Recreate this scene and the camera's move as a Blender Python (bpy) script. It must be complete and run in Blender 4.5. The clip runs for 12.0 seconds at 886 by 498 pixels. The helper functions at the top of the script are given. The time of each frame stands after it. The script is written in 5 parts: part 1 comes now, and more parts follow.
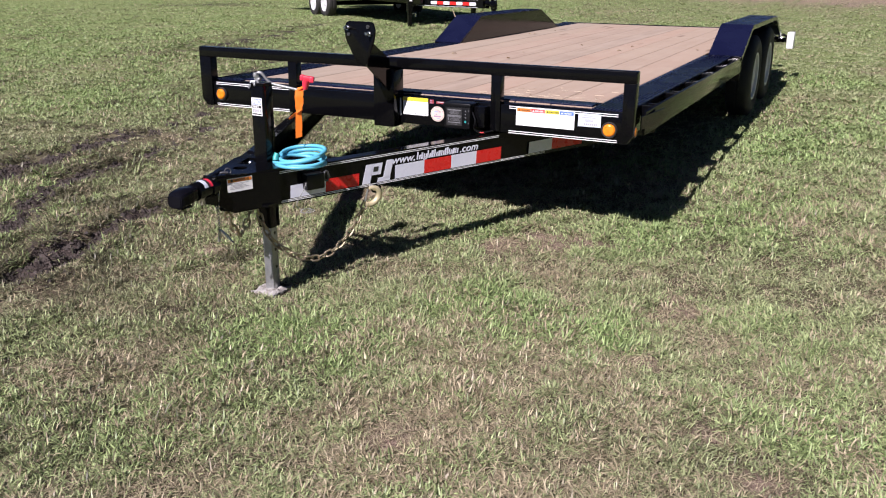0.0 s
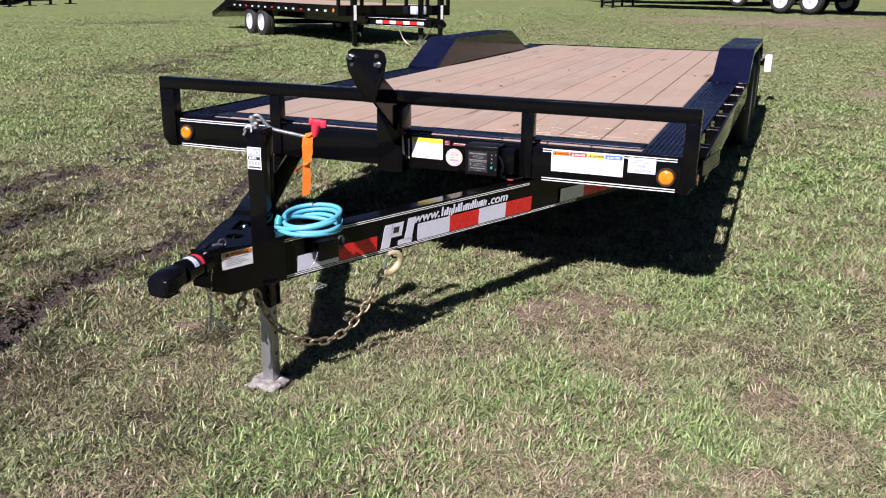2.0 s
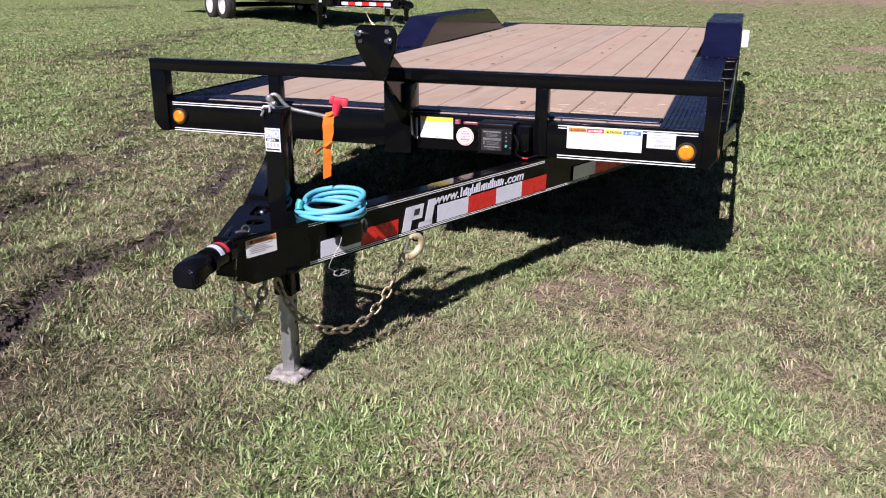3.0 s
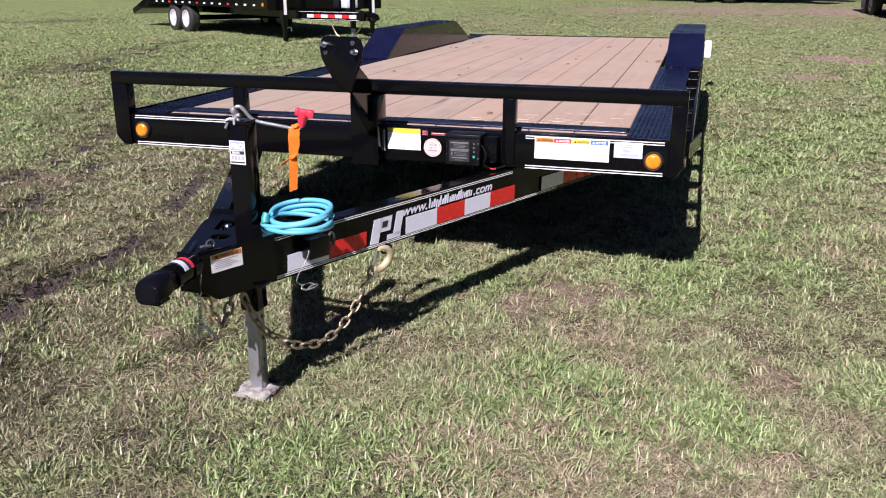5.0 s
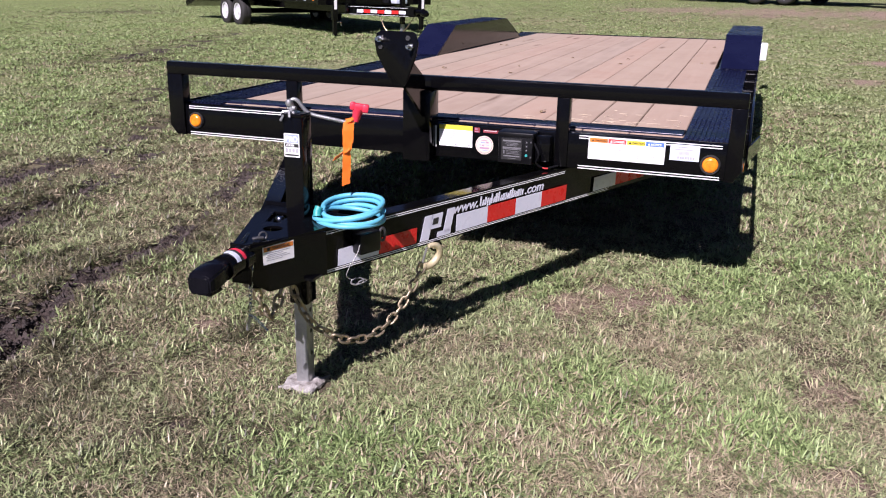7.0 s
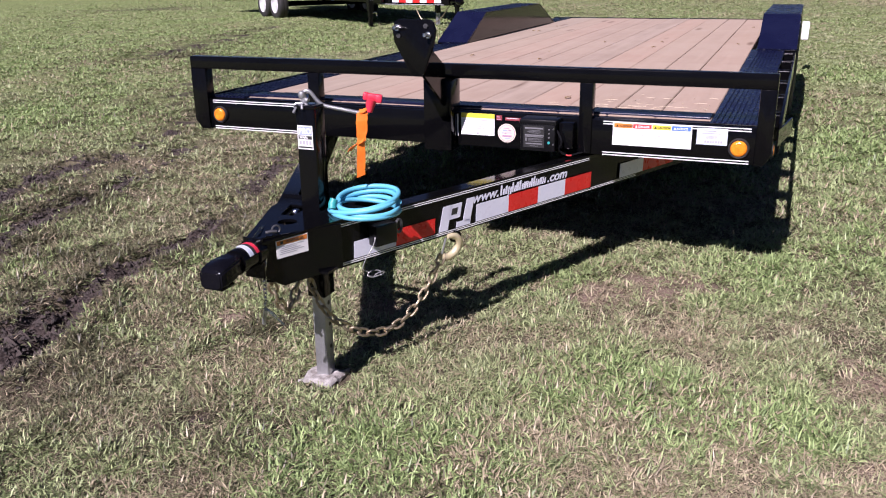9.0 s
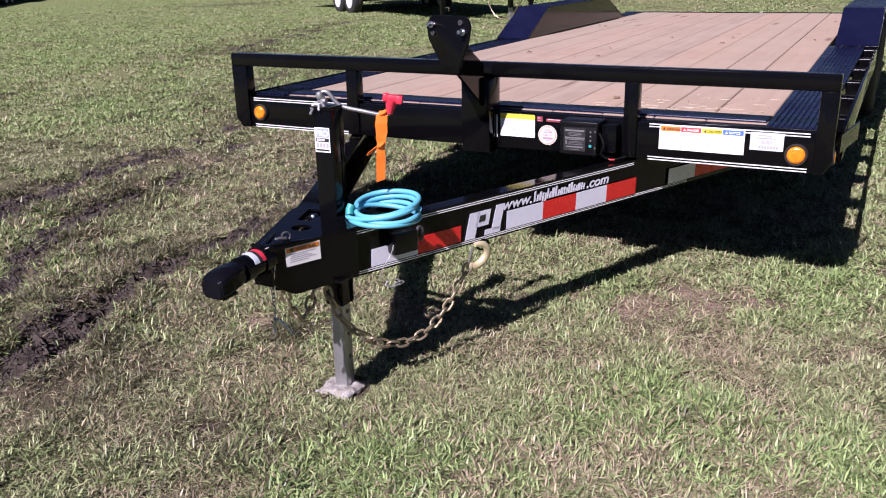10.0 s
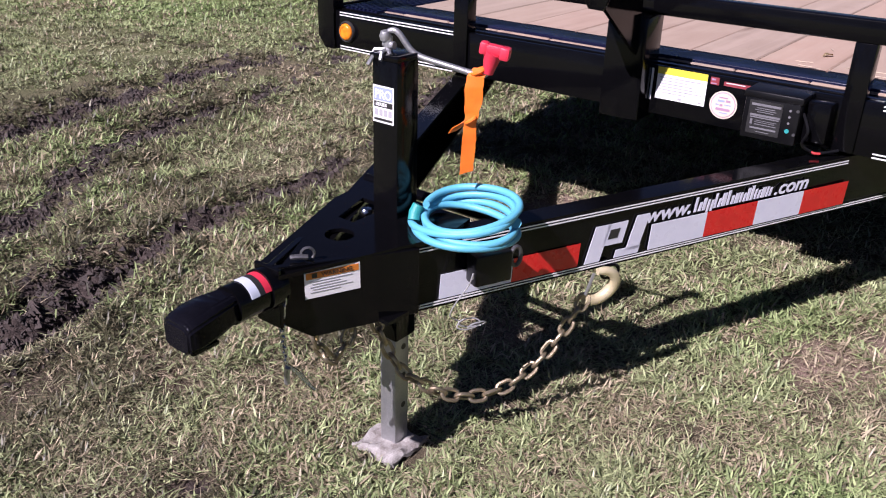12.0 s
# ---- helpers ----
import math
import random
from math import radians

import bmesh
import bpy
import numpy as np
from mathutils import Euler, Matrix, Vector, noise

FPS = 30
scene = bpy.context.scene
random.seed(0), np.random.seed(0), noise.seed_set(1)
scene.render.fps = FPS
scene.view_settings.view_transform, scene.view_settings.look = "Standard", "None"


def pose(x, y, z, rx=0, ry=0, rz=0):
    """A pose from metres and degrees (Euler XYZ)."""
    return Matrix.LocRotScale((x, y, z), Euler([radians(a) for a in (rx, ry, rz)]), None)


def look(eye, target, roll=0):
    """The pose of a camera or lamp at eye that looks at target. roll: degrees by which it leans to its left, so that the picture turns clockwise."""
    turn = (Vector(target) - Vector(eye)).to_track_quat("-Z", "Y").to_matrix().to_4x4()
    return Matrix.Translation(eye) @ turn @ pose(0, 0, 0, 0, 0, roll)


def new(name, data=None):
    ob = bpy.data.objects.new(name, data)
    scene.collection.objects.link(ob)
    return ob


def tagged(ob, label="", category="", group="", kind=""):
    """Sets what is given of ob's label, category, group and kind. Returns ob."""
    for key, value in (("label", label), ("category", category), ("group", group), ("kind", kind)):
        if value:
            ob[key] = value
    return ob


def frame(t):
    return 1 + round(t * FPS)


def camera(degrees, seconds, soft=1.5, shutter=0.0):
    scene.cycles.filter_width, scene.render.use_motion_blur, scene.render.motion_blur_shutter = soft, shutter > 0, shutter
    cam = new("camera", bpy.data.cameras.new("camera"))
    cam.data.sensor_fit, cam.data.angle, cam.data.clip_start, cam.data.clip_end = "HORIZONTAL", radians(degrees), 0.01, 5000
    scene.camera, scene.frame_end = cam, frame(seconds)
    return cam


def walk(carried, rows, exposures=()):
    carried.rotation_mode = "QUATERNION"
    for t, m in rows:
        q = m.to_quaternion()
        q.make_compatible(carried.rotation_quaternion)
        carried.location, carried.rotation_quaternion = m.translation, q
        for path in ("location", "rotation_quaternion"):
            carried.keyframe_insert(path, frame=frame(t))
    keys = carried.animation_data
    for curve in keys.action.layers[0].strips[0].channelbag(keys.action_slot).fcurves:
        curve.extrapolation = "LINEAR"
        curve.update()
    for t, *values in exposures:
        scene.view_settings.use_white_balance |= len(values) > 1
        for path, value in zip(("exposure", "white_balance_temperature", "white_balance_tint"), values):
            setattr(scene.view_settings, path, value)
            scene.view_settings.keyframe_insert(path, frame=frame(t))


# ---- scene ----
cam = camera(55.2, 12.0, soft=1.1)
PATH = [
    (0, (2.23, -3.846, 1.369), (1.377, -2.15, 0.74), 0.4),
    (0.2, (2.145, -3.799, 1.376), (1.292, -2.113, 0.72), 0.6),
    (0.5, (1.962, -3.773, 1.358), (1.165, -2.057, 0.71), -1.7),
    (0.7, (1.864, -3.717, 1.388), (1.079, -2.003, 0.72), -2.4),
    (1, (1.767, -3.627, 1.363), (0.962, -1.905, 0.739), -0.6),
    (1.2, (1.745, -3.519, 1.378), (0.88, -1.817, 0.781), 0.8),
    (1.5, (1.665, -3.409, 1.358), (0.788, -1.717, 0.753), 0.5),
    (1.7, (1.636, -3.372, 1.383), (0.756, -1.685, 0.766), -0.2),
    (2, (1.562, -3.378, 1.365), (0.853, -1.603, 0.775), 0.8),
    (2.2, (1.479, -3.378, 1.371), (0.792, -1.604, 0.755), 1.3),
    (2.5, (1.374, -3.368, 1.33), (0.709, -1.583, 0.719), -0.4),
    (2.7, (1.347, -3.351, 1.345), (0.703, -1.567, 0.71), -1.6),
    (3, (1.322, -3.364, 1.327), (0.703, -1.568, 0.701), 0.2),
    (3.2, (1.324, -3.35, 1.342), (0.703, -1.558, 0.709), -0.6),
    (4.8, (1.334, -3.334, 1.346), (0.771, -1.516, 0.731), -0.0),
    (5, (1.315, -3.342, 1.321), (0.763, -1.516, 0.721), 0.1),
    (5.5, (1.304, -3.342, 1.32), (0.748, -1.522, 0.703), 0.7),
    (6, (1.293, -3.335, 1.319), (0.707, -1.524, 0.706), 0.5),
    (6.5, (1.28, -3.326, 1.318), (0.666, -1.523, 0.707), 0.8),
    (7, (1.275, -3.328, 1.315), (0.633, -1.533, 0.708), 1.0),
    (8.8, (1.317, -3.278, 1.313), (0.624, -1.511, 0.683), -0.5),
    (9, (1.338, -3.261, 1.308), (0.604, -1.512, 0.677), -0.8),
    (9.3, (1.394, -3.193, 1.316), (0.584, -1.472, 0.699), -0.6),
    (9.5, (1.43, -3.159, 1.326), (0.585, -1.457, 0.702), -0.8),
    (9.7, (1.444, -3.127, 1.323), (0.573, -1.431, 0.72), -0.7),
    (10, (1.427, -3.059, 1.304), (0.532, -1.389, 0.664), -1.3),
    (10.2, (1.379, -2.999, 1.305), (0.486, -1.336, 0.644), -1.4),
    (10.5, (1.263, -2.884, 1.307), (0.422, -1.198, 0.635), -0.9),
    (10.7, (1.204, -2.814, 1.293), (0.419, -1.1, 0.624), -0.8),
    (11, (1.131, -2.703, 1.262), (0.353, -1.013, 0.53), 1.8),
    (11.2, (1.112, -2.602, 1.258), (0.288, -0.952, 0.487), 2.1),
    (11.5, (1.09, -2.443, 1.264), (0.172, -0.855, 0.468), 6.0),
    (11.7, (1.07, -2.366, 1.276), (0.024, -0.876, 0.448), 4.5),
    (12, (1.029, -2.263, 1.264), (-0.065, -0.818, 0.418), 1.7),
]
walk(cam, [(t, look(eye, target, roll)) for t, eye, target, roll in PATH], exposures=[(0.0, 0.58, 6100, 24), (6.0, 0.61, 6020, 30), (12.0, 0.60, 5940, 34)])

# ---- world, sun ----
SUN_WAY = Vector((0.12, 1.13, -1.0)).normalized()
world = bpy.data.worlds.new("sky")
world.use_nodes = True
scene.world = world
wn, wl = world.node_tree.nodes, world.node_tree.links
sky = wn.new("ShaderNodeTexSky")
sky.sky_type, sky.sun_disc = "NISHITA", False
sky.sun_elevation, sky.sun_rotation = math.asin(-SUN_WAY.z), math.atan2(-SUN_WAY.x, -SUN_WAY.y)
sky.air_density, sky.dust_density, sky.ozone_density = 0.33, 0.1, 2.2
wl.new(sky.outputs[0], wn["Background"].inputs["Color"])
wn["Background"].inputs["Strength"].default_value = 0.042
sun = new("sun", bpy.data.lights.new("sun", "SUN"))
sun.data.energy, sun.data.angle, sun.data.color = 5.0, radians(0.53), (1.0, 0.95, 0.88)
sun.matrix_world = look(-50 * SUN_WAY, (0, 0, 0))


# ---- materials ----
def mat(name, color, rough=0.5, metal=0.0, coat=0.0, spec=0.5):
    m = bpy.data.materials.new(name)
    m.use_nodes = True
    b = m.node_tree.nodes["Principled BSDF"]
    b.inputs["Base Color"].default_value = (*color, 1)
    b.inputs["Roughness"].default_value = rough
    b.inputs["Metallic"].default_value = metal
    b.inputs["Coat Weight"].default_value = coat
    b.inputs["Coat Roughness"].default_value = 0.05
    b.inputs["Specular IOR Level"].default_value = spec
    return m


def nd(m, kind, **props):
    n = m.node_tree.nodes.new(kind)
    for k, v in props.items():
        n.inputs[k].default_value = v
    return n


def ln(m, a, b):
    m.node_tree.links.new(a, b)


def coords(m, scale=(1, 1, 1)):
    tc, mp = nd(m, "ShaderNodeTexCoord"), nd(m, "ShaderNodeMapping")
    mp.inputs["Scale"].default_value = scale
    ln(m, tc.outputs["Object"], mp.inputs["Vector"])
    return mp.outputs[0]


def noise_fac(m, vec, scale, detail=4.0, rough=0.55, lo=0.35, hi=0.65):
    n = nd(m, "ShaderNodeTexNoise", Scale=scale, Detail=detail, Roughness=rough)
    ln(m, vec, n.inputs["Vector"])
    r = nd(m, "ShaderNodeMapRange")
    r.inputs["From Min"].default_value, r.inputs["From Max"].default_value = lo, hi
    ln(m, n.outputs["Fac"], r.inputs["Value"])
    return r.outputs["Result"]


def mix(m, fac, a, b):
    x = nd(m, "ShaderNodeMix")
    x.data_type = "RGBA"
    if isinstance(fac, float):
        x.inputs[0].default_value = fac
    else:
        ln(m, fac, x.inputs[0])
    for sock, v in ((x.inputs[6], a), (x.inputs[7], b)):
        if isinstance(v, tuple):
            sock.default_value = (*v, 1)
        else:
            ln(m, v, sock)
    return x.outputs[2]


def shade(m, color=None, rough=None, height=None, dist=0.002, strength=0.5):
    b = m.node_tree.nodes["Principled BSDF"]
    if color is not None:
        ln(m, color, b.inputs["Base Color"])
    if rough is not None:
        ln(m, rough, b.inputs["Roughness"])
    if height is not None:
        bump = nd(m, "ShaderNodeBump", Strength=strength, Distance=dist)
        ln(m, height, bump.inputs["Height"])
        ln(m, bump.outputs[0], b.inputs["Normal"])
    return m


def spread(m, fac, lo, hi):
    r = nd(m, "ShaderNodeMapRange")
    r.inputs["To Min"].default_value, r.inputs["To Max"].default_value = lo, hi
    ln(m, fac, r.inputs["Value"])
    return r.outputs["Result"]


def worn(name, a, b, scale, r0, r1, metal=0.0, coat=0.0, bump=0.0005, spec=0.5, fine=60.0):
    """A surface whose colour and gloss vary between two values in blotches and grain."""
    m = mat(name, a, r0, metal, coat, spec)
    v = coords(m)
    big, small = noise_fac(m, v, scale), noise_fac(m, v, scale * fine / 4.0, 6.0, 0.7)
    both = mix(m, 0.4, mix(m, big, a, b), mix(m, small, a, b))
    return shade(m, both, spread(m, big, r0, r1), small, bump)


BLACK = worn("black_gloss_paint", (0.002, 0.002, 0.0026), (0.0034, 0.0034, 0.004), 3.0, 0.07, 0.15, coat=0.0, spec=0.22, bump=0.00008)
SOCKET = worn("glossy_black_enamel", (0.003, 0.003, 0.005), (0.006, 0.006, 0.009), 12.0, 0.05, 0.10, spec=0.10, bump=0.00010)
# the same black paint, with the blue sky reflection mixed into its base colour
SKY_TREAD = worn("black_tread_paint", (0.005, 0.006, 0.024), (0.008, 0.010, 0.034), 5.0, 0.20, 0.34, coat=0.0, bump=0.0002, spec=0.30)
RUBBER = worn("black_rubber", (0.012, 0.012, 0.012), (0.03, 0.028, 0.026), 6.0, 0.6, 0.85, bump=0.0006)
PLASTIC = worn("black_plastic", (0.003, 0.003, 0.004), (0.006, 0.006, 0.007), 9.0, 0.25, 0.40, spec=0.3, bump=0.0002)
GALV = worn("galvanised_steel", (0.50, 0.51, 0.52), (0.34, 0.35, 0.35), 14.0, 0.30, 0.55, metal=0.75, bump=0.0004)
MUDDY = worn("mud_caked_steel", (0.62, 0.60, 0.57), (0.17, 0.14, 0.12), 34.0, 0.6, 0.9, metal=0.2, bump=0.002)
ZINC = worn("yellow_zinc_chain", (0.50, 0.43, 0.29), (0.24, 0.19, 0.13), 40.0, 0.28, 0.5, metal=0.8, bump=0.0003)
HOOKCOAT = worn("cream_zinc_hook", (0.74, 0.66, 0.43), (0.58, 0.49, 0.28), 30.0, 0.3, 0.5, metal=0.3, bump=0.0003)
CHROME = worn("bright_steel", (0.74, 0.74, 0.74), (0.55, 0.55, 0.56), 30.0, 0.12, 0.28, metal=1.0, bump=0.0002)
RIM = worn("silver_white_wheel", (0.66, 0.66, 0.68), (0.54, 0.54, 0.56), 8.0, 0.25, 0.4, bump=0.0002)
VINYL = worn("white_label_vinyl", (0.90, 0.90, 0.90), (0.85, 0.85, 0.85), 25.0, 0.3, 0.45, bump=0.00005)
VINYLBLUE = worn("bluish_white_label", (0.66, 0.71, 0.80), (0.57, 0.64, 0.76), 25.0, 0.3, 0.45, bump=0.00005)
TAPE_W = worn("white_reflective_tape", (0.80, 0.81, 0.90), (0.72, 0.74, 0.84), 30.0, 0.25, 0.4, bump=0.0001, fine=90)
TAPE_R = worn("red_reflective_tape", (0.76, 0.028, 0.022), (0.64, 0.020, 0.016), 30.0, 0.22, 0.36, bump=0.0001, fine=90)
YELLOW = worn("yellow_label_ink", (0.80, 0.66, 0.06), (0.72, 0.60, 0.05), 30.0, 0.35, 0.5, bump=0.00005)
ORANGE_INK = worn("orange_label_ink", (0.78, 0.25, 0.03), (0.70, 0.21, 0.03), 30.0, 0.35, 0.5, bump=0.00005)
RED_INK = worn("red_label_ink", (0.60, 0.05, 0.05), (0.50, 0.04, 0.04), 30.0, 0.35, 0.5, bump=0.00005)
BLUE_INK = worn("blue_label_ink", (0.08, 0.20, 0.52), (0.07, 0.17, 0.45), 30.0, 0.35, 0.5, bump=0.00005)
DIM_INK = worn("dim_grey_print", (0.13, 0.13, 0.14), (0.19, 0.19, 0.20), 40.0, 0.4, 0.5, bump=0.00005)
DARK_STEEL = worn("dull_dark_steel", (0.16, 0.16, 0.17), (0.08, 0.08, 0.08), 30.0, 0.35, 0.55, metal=0.7, bump=0.0003)
GREY_INK = worn("grey_label_ink", (0.28, 0.28, 0.30), (0.36, 0.36, 0.37), 30.0, 0.4, 0.5, bump=0.00005)
FAINT_INK = worn("faint_label_print", (0.36, 0.36, 0.40), (0.44, 0.43, 0.46), 30.0, 0.4, 0.5, bump=0.00005)
SOFT_BLUE = worn("soft_blue_print", (0.30, 0.36, 0.58), (0.36, 0.42, 0.62), 30.0, 0.4, 0.5, bump=0.00005)
DULL_RED = worn("dull_red_print", (0.30, 0.05, 0.06), (0.24, 0.04, 0.05), 30.0, 0.4, 0.5, bump=0.00005)
BLACK_INK = worn("black_label_ink", (0.02, 0.02, 0.02), (0.03, 0.03, 0.03), 30.0, 0.3, 0.45, bump=0.00005)
PINK_INK = worn("mauve_label_ink", (0.46, 0.28, 0.40), (0.40, 0.24, 0.36), 30.0, 0.4, 0.5, bump=0.00005)
CREAM = worn("cream_label", (0.74, 0.65, 0.53), (0.67, 0.57, 0.46), 25.0, 0.3, 0.45, bump=0.00005)
CYAN = worn("turquoise_rubber_sleeve", (0.13, 0.50, 0.66), (0.10, 0.43, 0.60), 20.0, 0.32, 0.48, bump=0.0004)
TEAL = worn("teal_plastic_clip", (0.03, 0.36, 0.34), (0.02, 0.28, 0.28), 20.0, 0.35, 0.5)
RIBBON = worn("orange_plastic_ribbon", (1.0, 0.24, 0.02), (0.95, 0.19, 0.015), 30.0, 0.35, 0.5, bump=0.0005)
KNOB = worn("pinkish_red_plastic", (0.78, 0.045, 0.085), (0.66, 0.03, 0.06), 30.0, 0.35, 0.5, bump=0.0003)
WIRE = worn("clear_wire", (0.50, 0.50, 0.50), (0.36, 0.36, 0.36), 30.0, 0.2, 0.4, metal=0.4)

AMBER = mat("amber_lens", (0.90, 0.27, 0.01), 0.15, coat=0.5)
v = coords(AMBER)
shade(AMBER, mix(AMBER, noise_fac(AMBER, v, 60.0), (0.95, 0.31, 0.012), (0.80, 0.20, 0.008)), height=noise_fac(AMBER, v, 300.0), dist=0.0004)


def wood_material(name, light, dark, grain):
    m = mat(name, light, 0.75, spec=0.3)
    v = coords(m, (38, 1.6, 38))
    info = nd(m, "ShaderNodeObjectInfo")
    add = nd(m, "ShaderNodeVectorMath")
    scl = nd(m, "ShaderNodeVectorMath")
    scl.operation = "SCALE"
    scl.inputs[0].default_value = (91.0, 37.0, 53.0)
    ln(m, info.outputs["Random"], scl.inputs["Scale"])
    ln(m, v, add.inputs[0])
    ln(m, scl.outputs[0], add.inputs[1])
    fine = noise_fac(m, add.outputs[0], 1.0, 6.0, 0.65, 0.3, 0.7)
    v2 = coords(m, (3.0, 0.5, 3.0))
    blot = noise_fac(m, v2, 2.0, 4.0, 0.6, 0.3, 0.7)
    add2 = nd(m, "ShaderNodeVectorMath")
    ln(m, coords(m, (7, 1.2, 7)), add2.inputs[0])
    ln(m, scl.outputs[0], add2.inputs[1])
    vor = nd(m, "ShaderNodeTexVoronoi", Scale=0.55)
    ln(m, add2.outputs[0], vor.inputs["Vector"])
    knot = nd(m, "ShaderNodeMapRange")
    knot.inputs["From Min"].default_value, knot.inputs["From Max"].default_value = 0.05, 0.13
    ln(m, vor.outputs["Distance"], knot.inputs["Value"])
    base = mix(m, fine, dark, light)
    base = mix(m, spread(m, blot, 0.0, 0.45), base, grain)
    wn2 = nd(m, "ShaderNodeTexWhiteNoise")
    wn2.noise_dimensions = "1D"
    ln(m, info.outputs["Random"], wn2.inputs["W"])
    add3 = nd(m, "ShaderNodeVectorMath")
    ln(m, coords(m, (16, 0.35, 16)), add3.inputs[0])
    ln(m, scl.outputs[0], add3.inputs[1])
    streak = noise_fac(m, add3.outputs[0], 1.0, 3.0, 0.6, 0.35, 0.65)
    base = mix(m, spread(m, streak, 0.0, 0.5), base, (dark[0] * 0.92, dark[1] * 0.95, dark[2] * 0.92))
    base = mix(m, spread(m, info.outputs["Random"], 0.0, 0.55), base, (light[0] * 1.05, light[1] * 0.88, light[2] * 0.78))
    base = mix(m, spread(m, wn2.outputs["Value"], 0.0, 0.5), base, (light[0] * 0.80, light[1] * 0.86, light[2] * 0.82))
    dust = noise_fac(m, coords(m, (1.3, 0.9, 1.3)), 2.6, 6.0, 0.7, 0.42, 0.62)
    base = mix(m, spread(m, dust, 0.0, 0.40), base, (light[0] * 0.98, light[1] * 1.04, light[2] * 1.0))
    soil = noise_fac(m, coords(m, (9, 4, 9)), 2.4, 7.0, 0.8, 0.60, 0.80)
    base = mix(m, spread(m, soil, 0.0, 0.55), base, (dark[0] * 0.62, dark[1] * 0.62, dark[2] * 0.62))
    base = mix(m, spread(m, knot.outputs["Result"], 0.75, 0.0), base, (dark[0] * 0.45, dark[1] * 0.38, dark[2] * 0.34))
    return shade(m, base, spread(m, fine, 0.62, 0.85), fine, 0.0015, 0.6)


WOOD = wood_material("treated_pine", (0.500, 0.383, 0.310), (0.325, 0.240, 0.186), (0.436, 0.354, 0.290))


# ---- builders ----
def part(name, bm, material, parent=None, label="", smooth=False):
    """Links a bmesh as one mesh object under a thing or a part."""
    me = bpy.data.meshes.new(name)
    bmesh.ops.recalc_face_normals(bm, faces=bm.faces)
    bm.to_mesh(me)
    bm.free()
    me.materials.append(material)
    if smooth:
        me.polygons.foreach_set("use_smooth", [True] * len(me.polygons))
        me.set_sharp_from_angle(angle=radians(40))
    ob = new(name, me)
    if parent is not None:
        ob.parent = parent
    return tagged(ob, label)


def again(ob, m, parent=None):
    """Another object on the same mesh, placed by m within its parent."""
    c = new(ob.name.split(".")[0], ob.data)
    c.parent = parent if parent is not None else ob.parent
    c.matrix_basis = m
    return tagged(c, ob.get("label", ""))


def box(bm, x0, x1, y0, y1, z0, z1, bevel=0.0, m=None):
    vs = [bm.verts.new((x, y, z)) for x in (x0, x1) for y in (y0, y1) for z in (z0, z1)]
    fs = [bm.faces.new([vs[i] for i in f]) for f in ((0, 1, 3, 2), (4, 6, 7, 5), (0, 4, 5, 1), (2, 3, 7, 6), (0, 2, 6, 4), (1, 5, 7, 3))]
    if m is not None:
        bmesh.ops.transform(bm, matrix=m, verts=vs)
    if bevel:
        bmesh.ops.bevel(bm, geom=list({e for f in fs for e in f.edges}), offset=bevel, segments=2, affect="EDGES", profile=0.5)
    return bm


def cube_bm(x0, x1, y0, y1, z0, z1, bevel=0.0, m=None):
    return box(bmesh.new(), x0, x1, y0, y1, z0, z1, bevel, m)


def prism(bm, pts, way, bevel=0.0):
    """A solid from a flat outline pushed along a vector."""
    way = Vector(way)
    a = [bm.verts.new(p) for p in pts]
    b = [bm.verts.new(Vector(p) + way) for p in pts]
    n = len(a)
    fs = [bm.faces.new(a), bm.faces.new(b[::-1])] + [bm.faces.new((a[i], b[i], b[(i + 1) % n], a[(i + 1) % n])) for i in range(n)]
    if bevel:
        bmesh.ops.bevel(bm, geom=list({e for f in fs for e in f.edges}), offset=bevel, segments=2, affect="EDGES", profile=0.5)
    return bm


def tube(bm, pts, r, seg=10, closed=False, taper=None):
    """A round bar along a line of points."""
    pts = [Vector(p) for p in pts]
    n = len(pts)
    rings, up = [], None
    for i, p in enumerate(pts):
        if closed:
            t = (pts[(i + 1) % n] - pts[i - 1]).normalized()
        else:
            t = (pts[min(i + 1, n - 1)] - pts[max(i - 1, 0)]).normalized()
        if up is None:
            up = Vector((0, 0, 1)) if abs(t.z) < 0.9 else Vector((1, 0, 0))
        s = t.cross(up).normalized()
        up = s.cross(t).normalized()
        rr = r if taper is None else r * taper[i]
        rings.append([bm.verts.new(p + rr * (math.cos(a) * s + math.sin(a) * up)) for a in (2 * math.pi * k / seg for k in range(seg))])
    for i in range(n if closed else n - 1):
        a, b = rings[i], rings[(i + 1) % n]
        for k in range(seg):
            bm.faces.new((a[k], a[(k + 1) % seg], b[(k + 1) % seg], b[k]))
    if not closed:
        bm.faces.new(rings[0]), bm.faces.new(rings[-1][::-1])
    return bm


def lathe(bm, prof, seg=32, m=None, caps=True):
    """Turns an outline of (radius, height) about the z axis."""
    rings = [[bm.verts.new((r * math.cos(2 * math.pi * k / seg), r * math.sin(2 * math.pi * k / seg), h)) for k in range(seg)] for r, h in prof]
    for a, b in zip(rings, rings[1:]):
        for k in range(seg):
            bm.faces.new((a[k], a[(k + 1) % seg], b[(k + 1) % seg], b[k]))
    if caps:
        bm.faces.new(rings[0]), bm.faces.new(rings[-1][::-1])
    else:
        for k in range(seg):
            bm.faces.new((rings[-1][k], rings[-1][(k + 1) % seg], rings[0][(k + 1) % seg], rings[0][k]))
    if m is not None:
        bmesh.ops.transform(bm, matrix=m, verts=[q for ring in rings for q in ring])
    return bm


